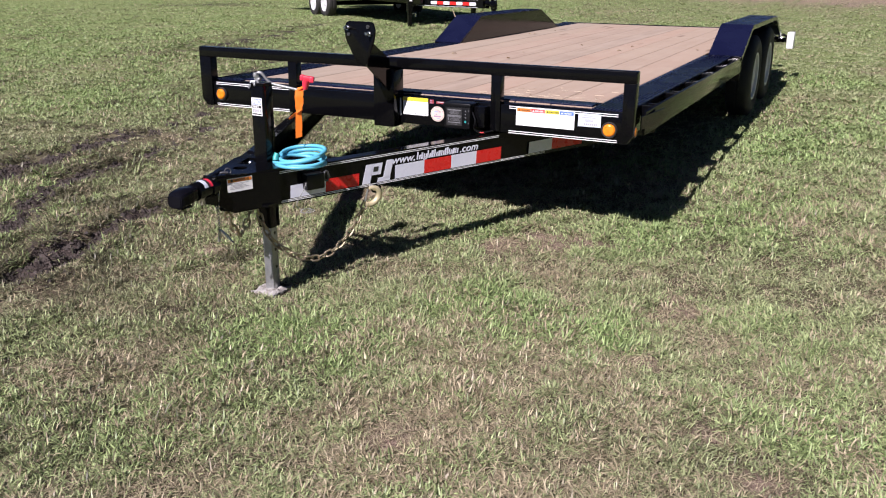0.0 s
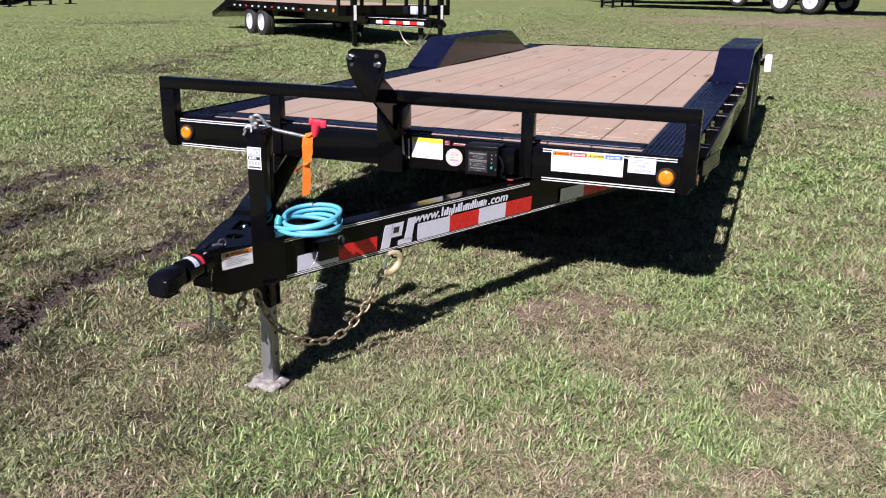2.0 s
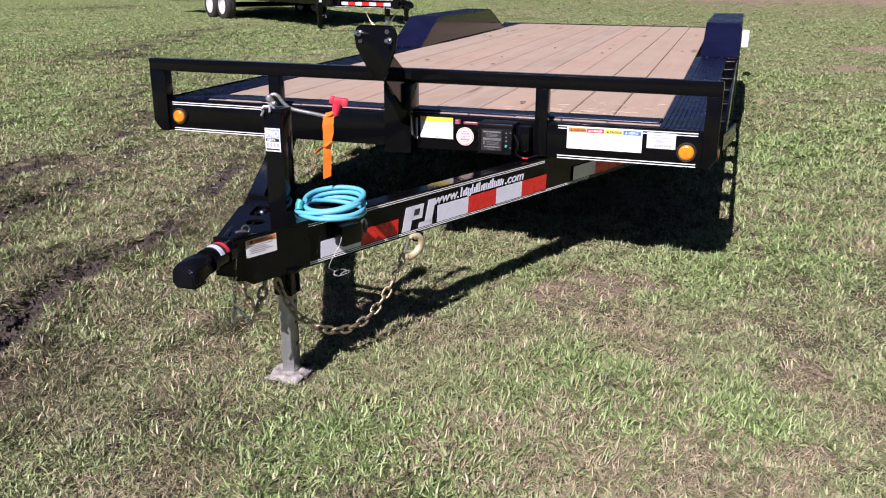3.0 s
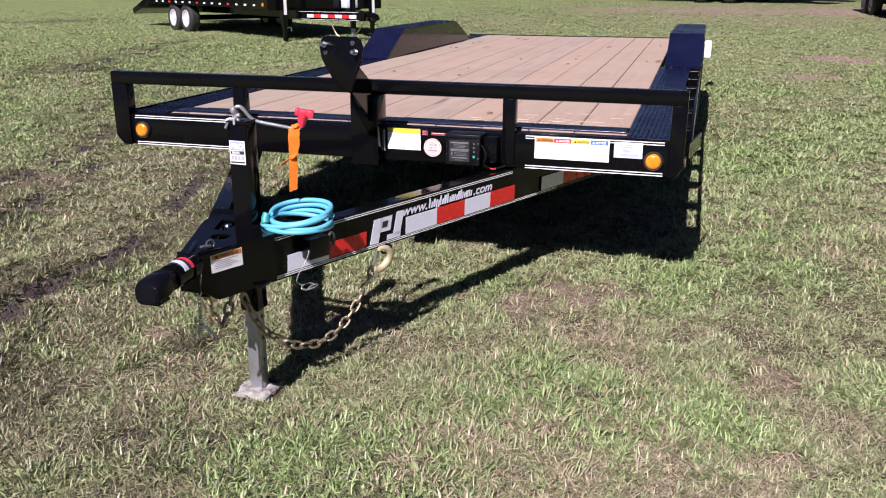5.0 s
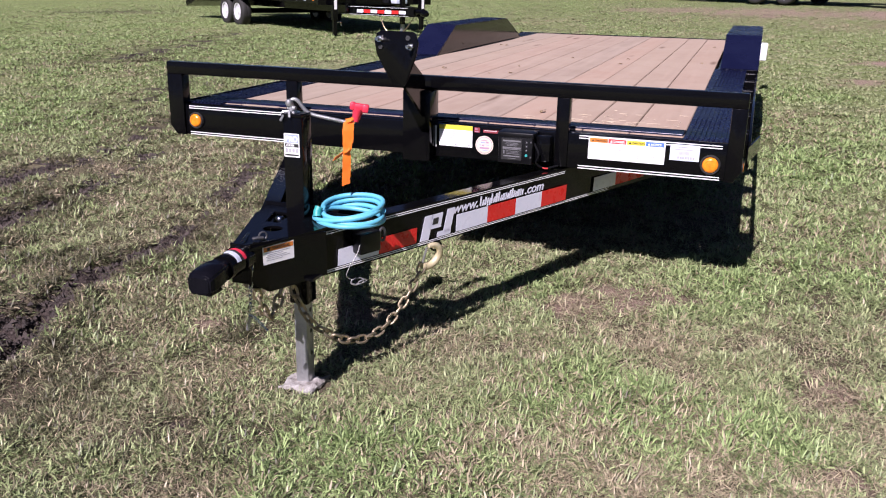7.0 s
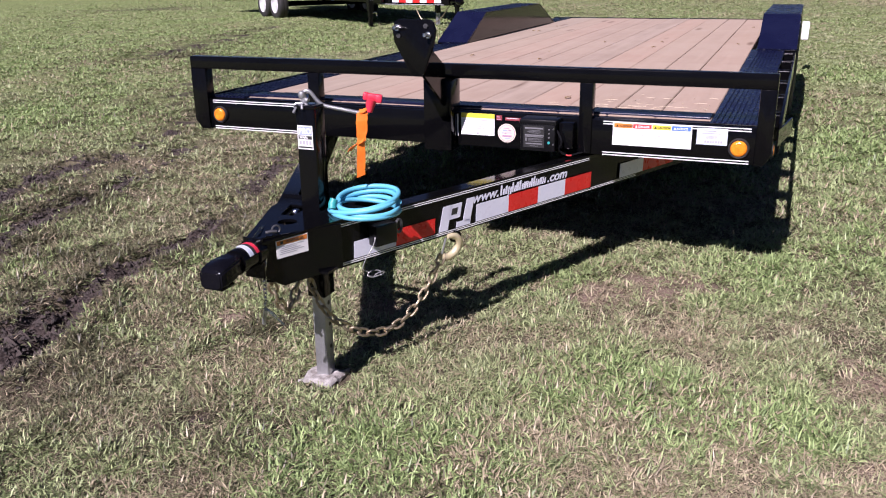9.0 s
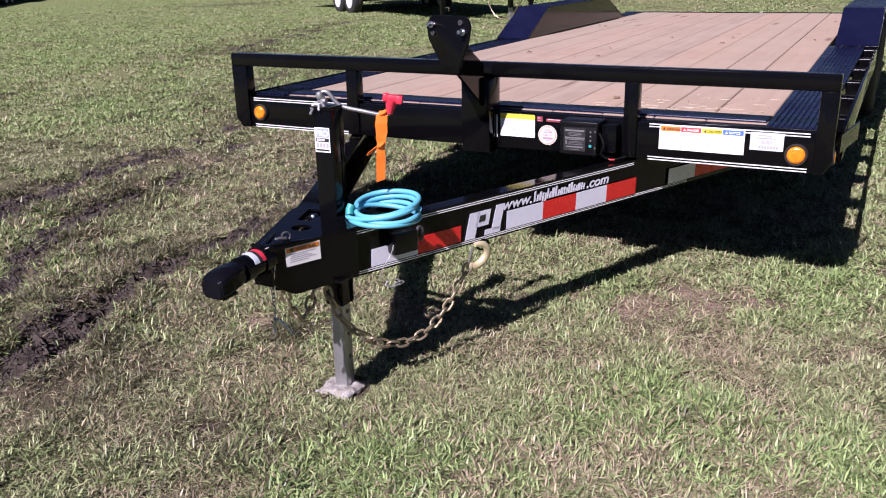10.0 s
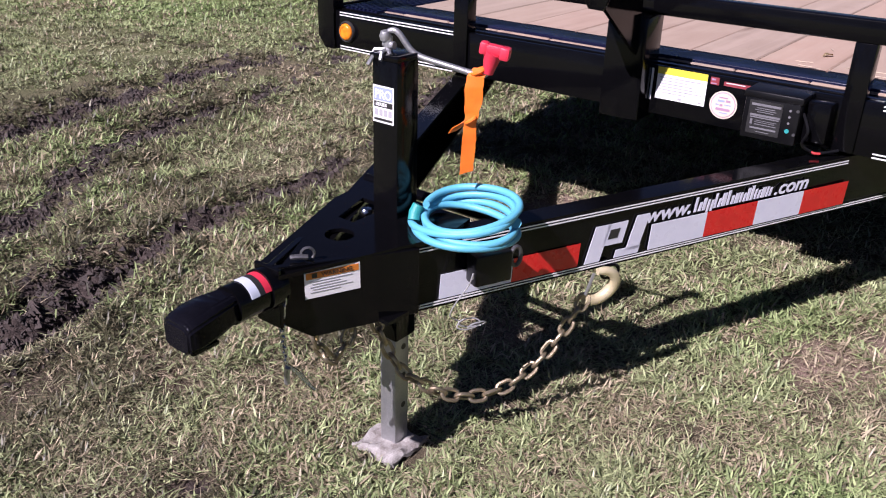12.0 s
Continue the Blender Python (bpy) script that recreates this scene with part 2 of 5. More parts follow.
def smooth_line(pts, n=8):
    """A round course through points (Catmull-Rom)."""
    p = [Vector(q) for q in pts]
    p = [2 * p[0] - p[1], *p, 2 * p[-1] - p[-2]]
    out = []
    for i in range(1, len(p) - 2):
        for k in range(n):
            t = k / n
            out.append(0.5 * (2 * p[i] + (p[i + 1] - p[i - 1]) * t + (2 * p[i - 1] - 5 * p[i] + 4 * p[i + 1] - p[i + 2]) * t * t
                              + (3 * p[i] - p[i - 1] - 3 * p[i + 1] + p[i + 2]) * t ** 3))
    return [*out, p[-2]]


class Face:
    """A flat face to lay labels on: an origin, its two directions and its normal."""

    def __init__(self, o, u, v):
        self.o, self.u = Vector(o), Vector(u).normalized()
        self.n = self.u.cross(Vector(v)).normalized()
        self.v = self.n.cross(self.u).normalized()

    def at(self, a, b, h=0.0):
        return self.o + self.u * a + self.v * b + self.n * h

    def sheet(self, name, material, a0, a1, b0, b1, parent, h0=0.0, h1=0.0015, slant=0.0, label="", bm=None):
        bm = bm or bmesh.new()
        prism(bm, [self.at(a0, b0, h0), self.at(a1, b0, h0), self.at(a1 + slant, b1, h0), self.at(a0 + slant, b1, h0)], self.n * (h1 - h0))
        return part(name, bm, material, parent, label) if name else bm

    def disc(self, name, material, a, b, r, parent, h0=0.0, h1=0.0015, seg=28, label=""):
        bm = prism(bmesh.new(), [self.at(a + r * math.cos(2 * math.pi * k / seg), b + r * math.sin(2 * math.pi * k / seg), h0) for k in range(seg)], self.n * (h1 - h0))
        return part(name, bm, material, parent, label)

    def bars(self, name, material, lines, parent, h0=0.0015, h1=0.0022):
        """Rows of unreadable print: (a0, a1, b0, b1) each, in one mesh."""
        bm = bmesh.new()
        for a0, a1, b0, b1 in lines:
            self.sheet("", material, a0, a1, b0, b1, None, h0, h1, bm=bm)
        return tagged(part(name, bm, material, parent), kind="stuff" if len(lines) > 1 else "")


def letters(text, face, a0, b0, size, material, parent, width=1.0, shear=0.0, h=0.0008):
    cu = bpy.data.curves.new("letters", "FONT")
    cu.body, cu.size, cu.extrude, cu.shear, cu.space_character, cu.offset = text, size, 0.0003, shear, 1.0, size * 0.022
    ob = new("letters", cu)
    ob.matrix_basis = Matrix.LocRotScale(face.at(a0, b0, h), Matrix((face.u, face.v, face.n)).transposed().to_quaternion(), (width, 1, 1))
    ob.parent = parent
    cu.materials.append(material)
    return ob


def thing(name, label, category, at=(0, 0, 0), turn=0.0, group="", kind=""):
    e = new(name)
    e.empty_display_size = 0.2
    e.matrix_basis = pose(*at, 0, 0, turn)
    return tagged(e, label, category, group, kind)


# ---- ground ----
def hash2(ix, iy, seed):
    h = (ix.astype(np.int64) * 374761393 + iy.astype(np.int64) * 668265263 + seed * 1442695041) & 0xFFFFFFFF
    h = ((h ^ (h >> 13)) * 1274126177) & 0xFFFFFFFF
    return ((h ^ (h >> 16)) & 0xFFFF) / 65535.0


def vnoise(x, y, size, seed):
    x, y = np.asarray(x, float) / size, np.asarray(y, float) / size
    ix, iy = np.floor(x), np.floor(y)
    fx, fy = x - ix, y - iy
    fx, fy = fx * fx * (3 - 2 * fx), fy * fy * (3 - 2 * fy)
    a, b = hash2(ix, iy, seed), hash2(ix + 1, iy, seed)
    c, d = hash2(ix, iy + 1, seed), hash2(ix + 1, iy + 1, seed)
    return (a * (1 - fx) + b * fx) * (1 - fy) + (c * (1 - fx) + d * fx) * fy


def fbm(x, y, size, seed, octaves=3):
    return sum(vnoise(x, y, size / 2 ** k, seed + k) * 0.5 ** k for k in range(octaves)) / sum(0.5 ** k for k in range(octaves))


def near_line(x, y, ax, ay, bx, by):
    """Distance from a stretch of line, and how far along it."""
    t = np.clip(((x - ax) * (bx - ax) + (y - ay) * (by - ay)) / ((bx - ax) ** 2 + (by - ay) ** 2), 0, 1)
    return np.hypot(x - ax - t * (bx - ax), y - ay - t * (by - ay)), t


HEART = (1.4, -3.2)  # the near end of the sown lawn
RUTS = [  # from, to, half width, depth, how bare
    (-1, -1.75, -1.14, -1.4, 0.11, 0.01, 0.47), (-1.13, -1.42, -1.3, -0.95, 0.122, 0.085, 1.9), (-1.3, -0.95, -1.4, -0.45, 0.085, 0.06, 1.57), (-1.4, -0.45, -1.34, 0, 0.073, 0.045, 1.46),
    (-1.34, 0, -1.6, 0.75, 0.098, 0.025, 0.81), (-1.6, 0.75, -2.2, 2.6, 0.122, 0.02, 0.56), (-1.85, -1, -2.22, -0.46, 0.134, 0.02, 0.69), (-2.22, -0.46, -2.5, 0.05, 0.11, 0.03, 0.95),
    (-2.5, 0.05, -2.52, 0.75, 0.091, 0.04, 1.06), (-2.52, 0.75, -2.8, 1.7, 0.11, 0.02, 0.67), (-2.92, -1, -2.98, -0.25, 0.159, 0.03, 0.95), (-2.98, -0.25, -3.12, 0.55, 0.159, 0.045, 1.12),
    (-3.12, 0.55, -3.15, 1.3, 0.122, 0.03, 1.01), (-3.15, 1.3, -3.9, 4.5, 0.159, 0.02, 0.56), (-7.5, 6.6, -7.9, 9.8, 0.38, 0.03, 0.68), (-7.9, 9.8, -8.5, 11.7, 0.22, 0.02, 0.55),
    (-0.3, -1.46, -0.26, -1.42, 0.035, 0.012, 0.95), (-17.9, 16.9, -14.8, 17.3, 0.35, 0.03, 0.55), (-4.4, 3.4, -5.6, 6.6, 0.22, 0.02, 0.45),
]
PATCHES = [  # place, radius, greener (+) or drier (-)
    (0.22, -1.51, 0.30, 0.8), (0.77, -1.55, 0.30, 0.6), (1.02, -0.83, 0.22, 0.7), (1.40, -0.93, 0.24, 0.8), (1.05, 0.52, 0.40, 0.8), (1.30, 0.2, 0.25, 0.7), (-0.62, -1.85, 0.25, 0.7), (-1.0, -1.05, 0.22, 0.6),
    (2.3, 0.9, 0.7, 0.6), (-1.9, 0.2, 0.35, 0.6), (-3.6, 0.4, 0.6, 0.7), (0.45, -0.46, 0.30, -0.7), (1.05, -0.32, 0.26, -0.9), (0.9, -1.22, 0.2, -0.8), (-0.14, -1.97, 0.28, -0.8), (-0.97, -1.56, 0.22, -0.8),
    (1.44, -0.16, 0.22, -0.8), (-0.04, -1.64, 0.16, -0.7), (1.70, -0.79, 0.2, -0.8), (-0.4, -1.5, 0.3, -0.8), (-1.1, -0.6, 0.35, -0.7), (-1.75, 1.2, 0.6, -0.7), (-2.9, 1.2, 0.5, -0.8), (-0.5, -0.3, 0.4, -0.6),
]
SPOTS = [  # bare thatchy spots: place, radius, strength
    (1.65, -1.06, 0.075, 0.7), (1.78, -1.27, 0.06, 0.5), (1.94, -1.49, 0.06, 0.55), (2.11, -1.68, 0.055, 0.45), (1.62, -0.45, 0.10, 0.7), (1.05, 0.15, 0.12, 0.5),
    (0.65, -0.14, 0.09, 0.6), (0.9, 0.05, 0.14, 0.45), (-0.75, -1.25, 0.10, 0.4), (1.08, -1.92, 0.08, 0.55), (2.5, 7.6, 0.36, 0.5), (3.0, 9.7, 0.45, 0.6),
    (3.3, 9.5, 0.4, 0.5), (4.5, 21.5, 1.6, 0.5), (1.5, 22.0, 1.8, 0.45), (7.5, 22.5, 1.6, 0.5), (-1.0, 22.8, 1.5, 0.4), (0.70, -0.10, 0.10, 0.6), (1.57, -0.33, 0.07, 0.7), (-0.25, -1.45, 0.05, 0.8), (-0.58, -0.78, 0.08, 0.7), (-0.45, 0.35, 0.16, 0.6), (-0.1, -0.5, 0.12, 0.6),
]


def rut_bands(x, y):
    """For each rut the places near it: their index, distance, and the rut's width, depth and bareness."""
    for ax, ay, bx, by, w, dep, k in RUTS:
        m = 6.5 * w
        i = np.nonzero((x > min(ax, bx) - m) & (x < max(ax, bx) + m) & (y > min(ay, by) - m) & (y < max(ay, by) + m))
        yield i, near_line(x[i], y[i], ax, ay, bx, by)[0], w, dep, k


def bare(x, y):
    """How bare of grass the ground is (0 to 1): wheel ruts, then thin dry spots."""
    x, y = np.asarray(x, float), np.asarray(y, float)
    rag = fbm(x, y, 0.22, 11) - 0.5
    torn = 0.62 * (fbm(x, y, 0.45, 31) - 0.5) + 1.15 * (fbm(x, y, 0.11, 37) - 0.5)
    rut = np.zeros_like(x)
    for i, d, w, dep, k in rut_bands(x, y):
        rut[i] = np.maximum(rut[i], np.clip((0.92 * k * np.exp(-((d / (0.95 * w)) ** 2)) + 1.1 * torn[i] * np.exp(-((d / (2.6 * w)) ** 2)) - 0.46) / 0.16, 0, 1))
    spot = np.zeros_like(x)
    for ax, ay, r, k in SPOTS:
        i = np.nonzero((np.abs(x - ax) < 2.5 * r) & (np.abs(y - ay) < 2.5 * r))
        d = np.hypot(x[i] - ax, y[i] - ay) + rag[i] * r * 1.6
        spot[i] = np.maximum(spot[i], 1.45 * k * np.clip(1.5 - d / r, 0, 1) * np.clip(0.35 + 1.5 * fbm(x[i], y[i], 0.09, 17), 0, 1.2))
    return np.clip(rut, 0, 1), np.clip(spot, 0, 1)


def lawn_state(x, y, known=None):
    """How dry, how lush and how muddied and darkened the grass is at a place."""
    x, y = np.asarray(x, float), np.asarray(y, float)
    east = np.clip((x + 0.8) / 2.6, 0, 1)
    far = np.clip((0.35 * y - 0.9 * x - 3.0) / 7.0, 0, 1)
    west = np.clip((0.9 - x - 0.25 * (y + 1)) / 1.6, 0, 1) * np.clip((4 - y) / 4, 0, 1)
    patch = np.zeros_like(x)
    rag = 0.7 * (fbm(x, y, 0.3, 13) - 0.5)
    for ax, ay, r, k in PATCHES:
        i = np.nonzero((np.abs(x - ax) < 2 * r) & (np.abs(y - ay) < 2 * r))
        patch[i] += k * np.clip(1.3 - np.hypot(x[i] - ax, y[i] - ay) / r + rag[i], 0, 1)
    patch = np.clip(patch, -1, 1)
    sunny = np.clip((x - 0.9 + 0.25 * y) / 0.9, 0, 1) * np.clip((y + 2.4) / 1.4, 0, 1)
    worn_far = np.clip((y - 13) / 6, 0, 1) * np.clip((x + 7) / 4, 0, 1) * np.clip((34 - y) / 6, 0, 1)
    behind = np.clip((y - 5) / 5, 0, 1) * np.clip((x + 5) / 4, 0, 1)
    dry = 0.41 + 0.12 * behind + 0.30 * worn_far - (0.24 + 0.10 * np.clip(y / 2, 0, 1)) * sunny + 0.9 * (fbm(x, y, 1.5, 61) - 0.5) + 0.9 * (fbm(x, y, 0.30, 71) - 0.5) + 0.75 * (vnoise(x, y, 0.07, 73) - 0.5) - 0.20 * patch - 0.42 * far - 0.19 * west
    lush = 0.24 + 1.9 * (fbm(x, y, 0.9, 81) - 0.42) + 0.28 * patch + 0.55 * far + 0.10 * west - 0.4 * worn_far + 0.30 * sunny - 0.40 * behind
    dirt = np.zeros_like(x)
    for i, d, w, dep, k in rut_bands(x, y):
        dirt[i] = np.maximum(dirt[i], 0.85 * k * np.exp(-((d / (3.3 * w)) ** 2)))
    dirt = dirt * np.clip(2.4 * fbm(x, y, 0.26, 91) - 0.45, 0, 1.2) + 0.75 * np.clip(fbm(x, y, 0.42, 95, 4) - 0.66, 0, 1) / 0.12 * (1 - 0.6 * east)
    spot = (bare(x, y) if known is None else known)[1]
    # besides mud: west and clumps darkened, for shaded gaps and deeper green
    return np.clip(dry - 0.07 + 0.7 * spot, 0.08, 0.93), np.clip(lush, 0, 1), np.clip(0.8 * dirt + 0.14 * west + 0.12 * np.clip((-1.0 - y) / 0.6, 0, 1) * np.clip((0.8 - x) / 0.8, 0, 1) + 0.15 * worn_far + 0.16 * np.clip(fbm(x, y, 0.55, 97, 3) - 0.52, 0, 1) / 0.2 * (1 - 0.7 * sunny), 0, 0.9)


def ground_z(x, y):
    one = np.ndim(x) == 0
    x, y = np.atleast_1d(np.asarray(x, float)), np.atleast_1d(np.asarray(y, float))
    z = 0.05 + 0.012 * x + 0.024 * np.minimum(y, 60) + 0.012 * (y - np.minimum(y, 60)) * 0
    z = z - 0.045 * np.exp(-((x - 1.7) ** 2 + (y + 0.35) ** 2) / 0.5) - 0.030 * np.exp(-((x + 0.02) ** 2 + (y + 1.05) ** 2) / 0.16) + 0.03 * (fbm(x, y, 1.6, 5) - 0.5) + 0.012 * (vnoise(x, y, 0.18, 3) - 0.5)
    for i, d, w, dep, k in rut_bands(x, y):
        u, v = x[i], y[i]
        clod = 0.6 + 1.5 * (vnoise(u, v, 0.11, 77) - 0.5) + 0.8 * (vnoise(u, v, 0.05, 78) - 0.5)
        lump = 0.011 * k * np.clip(fbm(u, v, 0.055, 79, 2) - 0.5, 0, 1) / 0.3 * (w < 0.2)
        z[i] += lump * np.exp(-((d / (1.5 * w)) ** 2)) - dep * np.exp(-((d / w) ** 2)) * clod + 0.45 * dep * np.exp(-(((d - 1.5 * w) / (0.5 * w)) ** 2)) * vnoise(u, v, 0.14, 21)
    return z[0] if one else z


def in_fan(x, y):
    return (x < 3.4 + 0.17 * y) & (x > -5.2 - 1.35 * y) & (x > -2.6 - 1.6 * (y + 1.6)) & ((np.abs(x) > 1.0) | (y < 2.2) | (y > 8.2))


def open_turf(x, y):
    """How far the lawn is coloured as plain closed turf, with no shade painted between single blades (0 to 1)."""
    out = np.hypot(x - HEART[0], y - HEART[1])
    soft = 0.6 * (fbm(x, y, 0.8, 23) - 0.5)
    beside = np.clip(np.maximum(x - 3.3 - 0.17 * y, np.maximum(-5.2 - 1.35 * y - x, -2.6 - 1.6 * (y + 1.6) - x)) / 0.8 + 0.5 + soft, 0, 1)
    turn = np.arctan2(x - HEART[0], y - HEART[1])
    unsown = np.maximum(np.clip((turn - 0.70) / 0.12, 0, 1), np.maximum(np.clip((-1.28 - turn) / 0.12, 0, 1), np.clip((0.75 - out) / 0.3, 0, 1)))
    return np.maximum(np.maximum(np.clip((out - 3.0) / 8, 0, 1), np.maximum(beside, unsown)), np.clip((-3.0 - y) / 0.3, 0, 1))


def grid_mesh(name, xs, ys):
    gx, gy = np.meshgrid(xs, ys)
    gz = ground_z(gx, gy)
    n, k = len(ys), len(xs)
    i = np.arange(n * k).reshape(n, k)
    quads = np.stack([i[:-1, :-1], i[:-1, 1:], i[1:, 1:], i[1:, :-1]], -1).reshape(-1, 4)
    me = bpy.data.meshes.new(name)
    me.vertices.add(n * k)
    me.vertices.foreach_set("co", np.stack([gx, gy, gz], -1).ravel())
    me.loops.add(quads.size)
    me.loops.foreach_set("vertex_index", quads.ravel())
    me.polygons.add(len(quads))
    me.polygons.foreach_set("loop_start", np.arange(len(quads)) * 4)
    rut, spot = bare(gx, gy)
    dry, lush, dirt = lawn_state(gx, gy, (rut, spot))
    for key, val in (("rut", rut), ("spot", spot), ("dry", dry), ("dirt", dirt), ("turf", open_turf(gx, gy))):
        me.attributes.new(key, "FLOAT", "POINT").data.foreach_set("value", val.ravel())
    me.update()
    me.polygons.foreach_set("use_smooth", np.ones(len(quads), bool))
    return me


def steps(*parts):
    return np.unique(np.concatenate([np.arange(a, b, s) for a, b, s in parts]).round(4))


SOIL = mat("lawn_soil", (0.1, 0.08, 0.05), 0.95, spec=0.2)
v = coords(SOIL)
a_rut, a_spot = nd(SOIL, "ShaderNodeAttribute"), nd(SOIL, "ShaderNodeAttribute")
a_rut.attribute_name, a_spot.attribute_name = "rut", "spot"
litter = noise_fac(SOIL, v, 240.0, 4.0, 0.8, 0.36, 0.64)
thatch = mix(SOIL, litter, (0.074, 0.062, 0.038), (0.400, 0.345, 0.215))
a_dry, a_dirt_shade = nd(SOIL, "ShaderNodeAttribute"), nd(SOIL, "ShaderNodeAttribute")
a_dry.attribute_name, a_dirt_shade.attribute_name = "dry", "dirt"
thatch = mix(SOIL, spread(SOIL, a_dry.outputs["Fac"], 1.0, 0.0), thatch, mix(SOIL, litter, (0.058, 0.076, 0.024), (0.290, 0.375, 0.132)))
# litter under the standing blades, painted darker for the shade in their gaps
litter_shaded = mix(SOIL, litter, (0.017, 0.014, 0.009), (0.165, 0.138, 0.088))
a_turf = nd(SOIL, "ShaderNodeAttribute")
a_turf.attribute_name = "turf"
thatch = mix(SOIL, a_turf.outputs["Fac"], litter_shaded, thatch)
mudcol = mix(SOIL, noise_fac(SOIL, v, 40.0, 8.0, 0.8, 0.35, 0.68), (0.010, 0.008, 0.008), (0.104, 0.080, 0.070))
earth = mix(SOIL, litter, (0.050, 0.037, 0.030), (0.235, 0.180, 0.140))
drycol = mix(SOIL, litter, (0.120, 0.082, 0.066), (0.470, 0.345, 0.275))
ground_col = mix(SOIL, a_spot.outputs["Fac"], thatch, drycol)
ground_col = mix(SOIL, spread(SOIL, a_dirt_shade.outputs["Fac"], 0.0, 0.55), ground_col, earth)
ground_col = mix(SOIL, a_rut.outputs["Fac"], ground_col, mudcol)
shade(SOIL, ground_col, None, noise_fac(SOIL, v, 55.0, 8.0, 0.75, 0.2, 0.8), 0.012, 0.6)

ground = new("ground", grid_mesh("ground", steps((-420, -60, 30), (-60, -10, 1.5), (-10, -4, 0.15), (-4, -1.6, 0.025), (-1.6, -0.95, 0.0125), (-0.95, 3.6, 0.045), (3.6, 10, 0.25), (10, 60, 2.5), (60, 421, 30)),
                                 steps((-420, -60, 30), (-60, -4, 2), (-4, -1.8, 0.05), (-1.8, 0.2, 0.0175), (0.2, 2.4, 0.03), (2.4, 12, 0.15), (12, 60, 1.0), (60, 421, 30))))
ground.data.materials.append(SOIL)
tagged(ground, "sunlit lawn with dry patches and muddy wheel ruts", "lawn", kind="structure")


def grass_material(name):
    """Blades of fresh green and of bleached straw, some of them muddied and darkened, by the state of the lawn."""
    m = mat(name, (0.2, 0.25, 0.1), 0.45, spec=0.4)
    geo = nd(m, "ShaderNodeNewGeometry")
    isl = geo.outputs["Random Per Island"]
    wn1 = nd(m, "ShaderNodeTexWhiteNoise")
    wn1.noise_dimensions = "1D"
    ln(m, isl, wn1.inputs["W"])
    state = {}
    for key in ("dry", "lush", "dirt"):
        at = nd(m, "ShaderNodeAttribute")
        at.attribute_name = key
        state[key] = at.outputs["Fac"]
    green = mix(m, isl, (0.160, 0.178, 0.086), (0.500, 0.520, 0.296))
    lush = mix(m, isl, (0.122, 0.186, 0.062), (0.425, 0.545, 0.224))
    green = mix(m, state["lush"], green, lush)
    dry = mix(m, isl, (0.195, 0.160, 0.102), (0.555, 0.474, 0.318))
    less = nd(m, "ShaderNodeMath")
    less.operation = "LESS_THAN"
    ln(m, wn1.outputs["Value"], less.inputs[0])
    ln(m, state["dry"], less.inputs[1])
    col = mix(m, less.outputs[0], green, dry)
    wn2 = nd(m, "ShaderNodeTexWhiteNoise")
    wn2.noise_dimensions = "1D"
    ln(m, wn1.outputs["Value"], wn2.inputs["W"])
    darkened = nd(m, "ShaderNodeMath")
    darkened.operation = "LESS_THAN"
    ln(m, wn2.outputs["Value"], darkened.inputs[0])
    ln(m, state["dirt"], darkened.inputs[1])
    # one dark olive for muddied blades and for painted gap shade
    col = mix(m, darkened.outputs[0], col, mix(m, isl, (0.050, 0.050, 0.026), (0.170, 0.160, 0.090)))
    shade(m, col)
    out, b = m.node_tree.nodes["Material Output"], m.node_tree.nodes["Principled BSDF"]
    tr, ms = nd(m, "ShaderNodeBsdfTranslucent"), nd(m, "ShaderNodeMixShader")
    ms.inputs[0].default_value = 0.12
    ln(m, col, tr.inputs["Color"])
    ln(m, b.outputs[0], ms.inputs[1])
    ln(m, tr.outputs[0], ms.inputs[2])
    ln(m, ms.outputs[0], out.inputs["Surface"])
    return m


GRASS = grass_material("lawn_grass")


def blades(name, rng, x, y, z, length, width, lean, bend, label, az, bent, state):
    """Many bent blades in one mesh, rooted at x, y, z; lean and bend in degrees from upright."""
    n = len(x)
    l1 = np.radians(lean)
    l2 = np.minimum(l1 + np.radians(bend), np.radians(100))
    dx, dy = np.cos(az), np.sin(az)
    sx, sy = -dy, dx
    root = np.stack([x, y, z - 0.004], -1)
    side = np.stack([sx, sy, rng.uniform(-0.5, 0.5, n)], -1) * (width / 2)[:, None]
    mid = root + np.stack([dx * np.sin(l1), dy * np.sin(l1), np.cos(l1)], -1) * (length * 0.55)[:, None]
    tip = mid + np.stack([dx * np.sin(l2), dy * np.sin(l2), np.cos(l2)], -1) * (length * 0.45)[:, None]
    if bent:
        corners, starts, turn = [root - side * 0.7, root + side * 0.7, mid + side, mid - side, tip], [0, 4], [0, 1, 2, 3, 3, 2, 4]
    else:
        corners, starts, turn = [root - side, root + side, tip], [0], [0, 1, 2]
    k = len(corners)
    loops = (np.arange(n)[:, None] * k + np.array(turn)).ravel()
    starts = (np.arange(n)[:, None] * len(turn) + np.array(starts)).ravel()
    me = bpy.data.meshes.new(name)
    me.vertices.add(n * k)
    me.vertices.foreach_set("co", np.stack(corners, 1).ravel())
    me.loops.add(len(loops))
    me.loops.foreach_set("vertex_index", loops.astype(np.int32))
    me.polygons.add(len(starts))
    me.polygons.foreach_set("loop_start", starts.astype(np.int32))
    for key, val in zip(("dry", "lush", "dirt"), state):
        me.attributes.new(key, "FLOAT", "POINT").data.foreach_set("value", np.repeat(val, k))
    me.update()
    me.materials.append(GRASS)
    return tagged(new(name, me), label, "grass", kind="stuff")


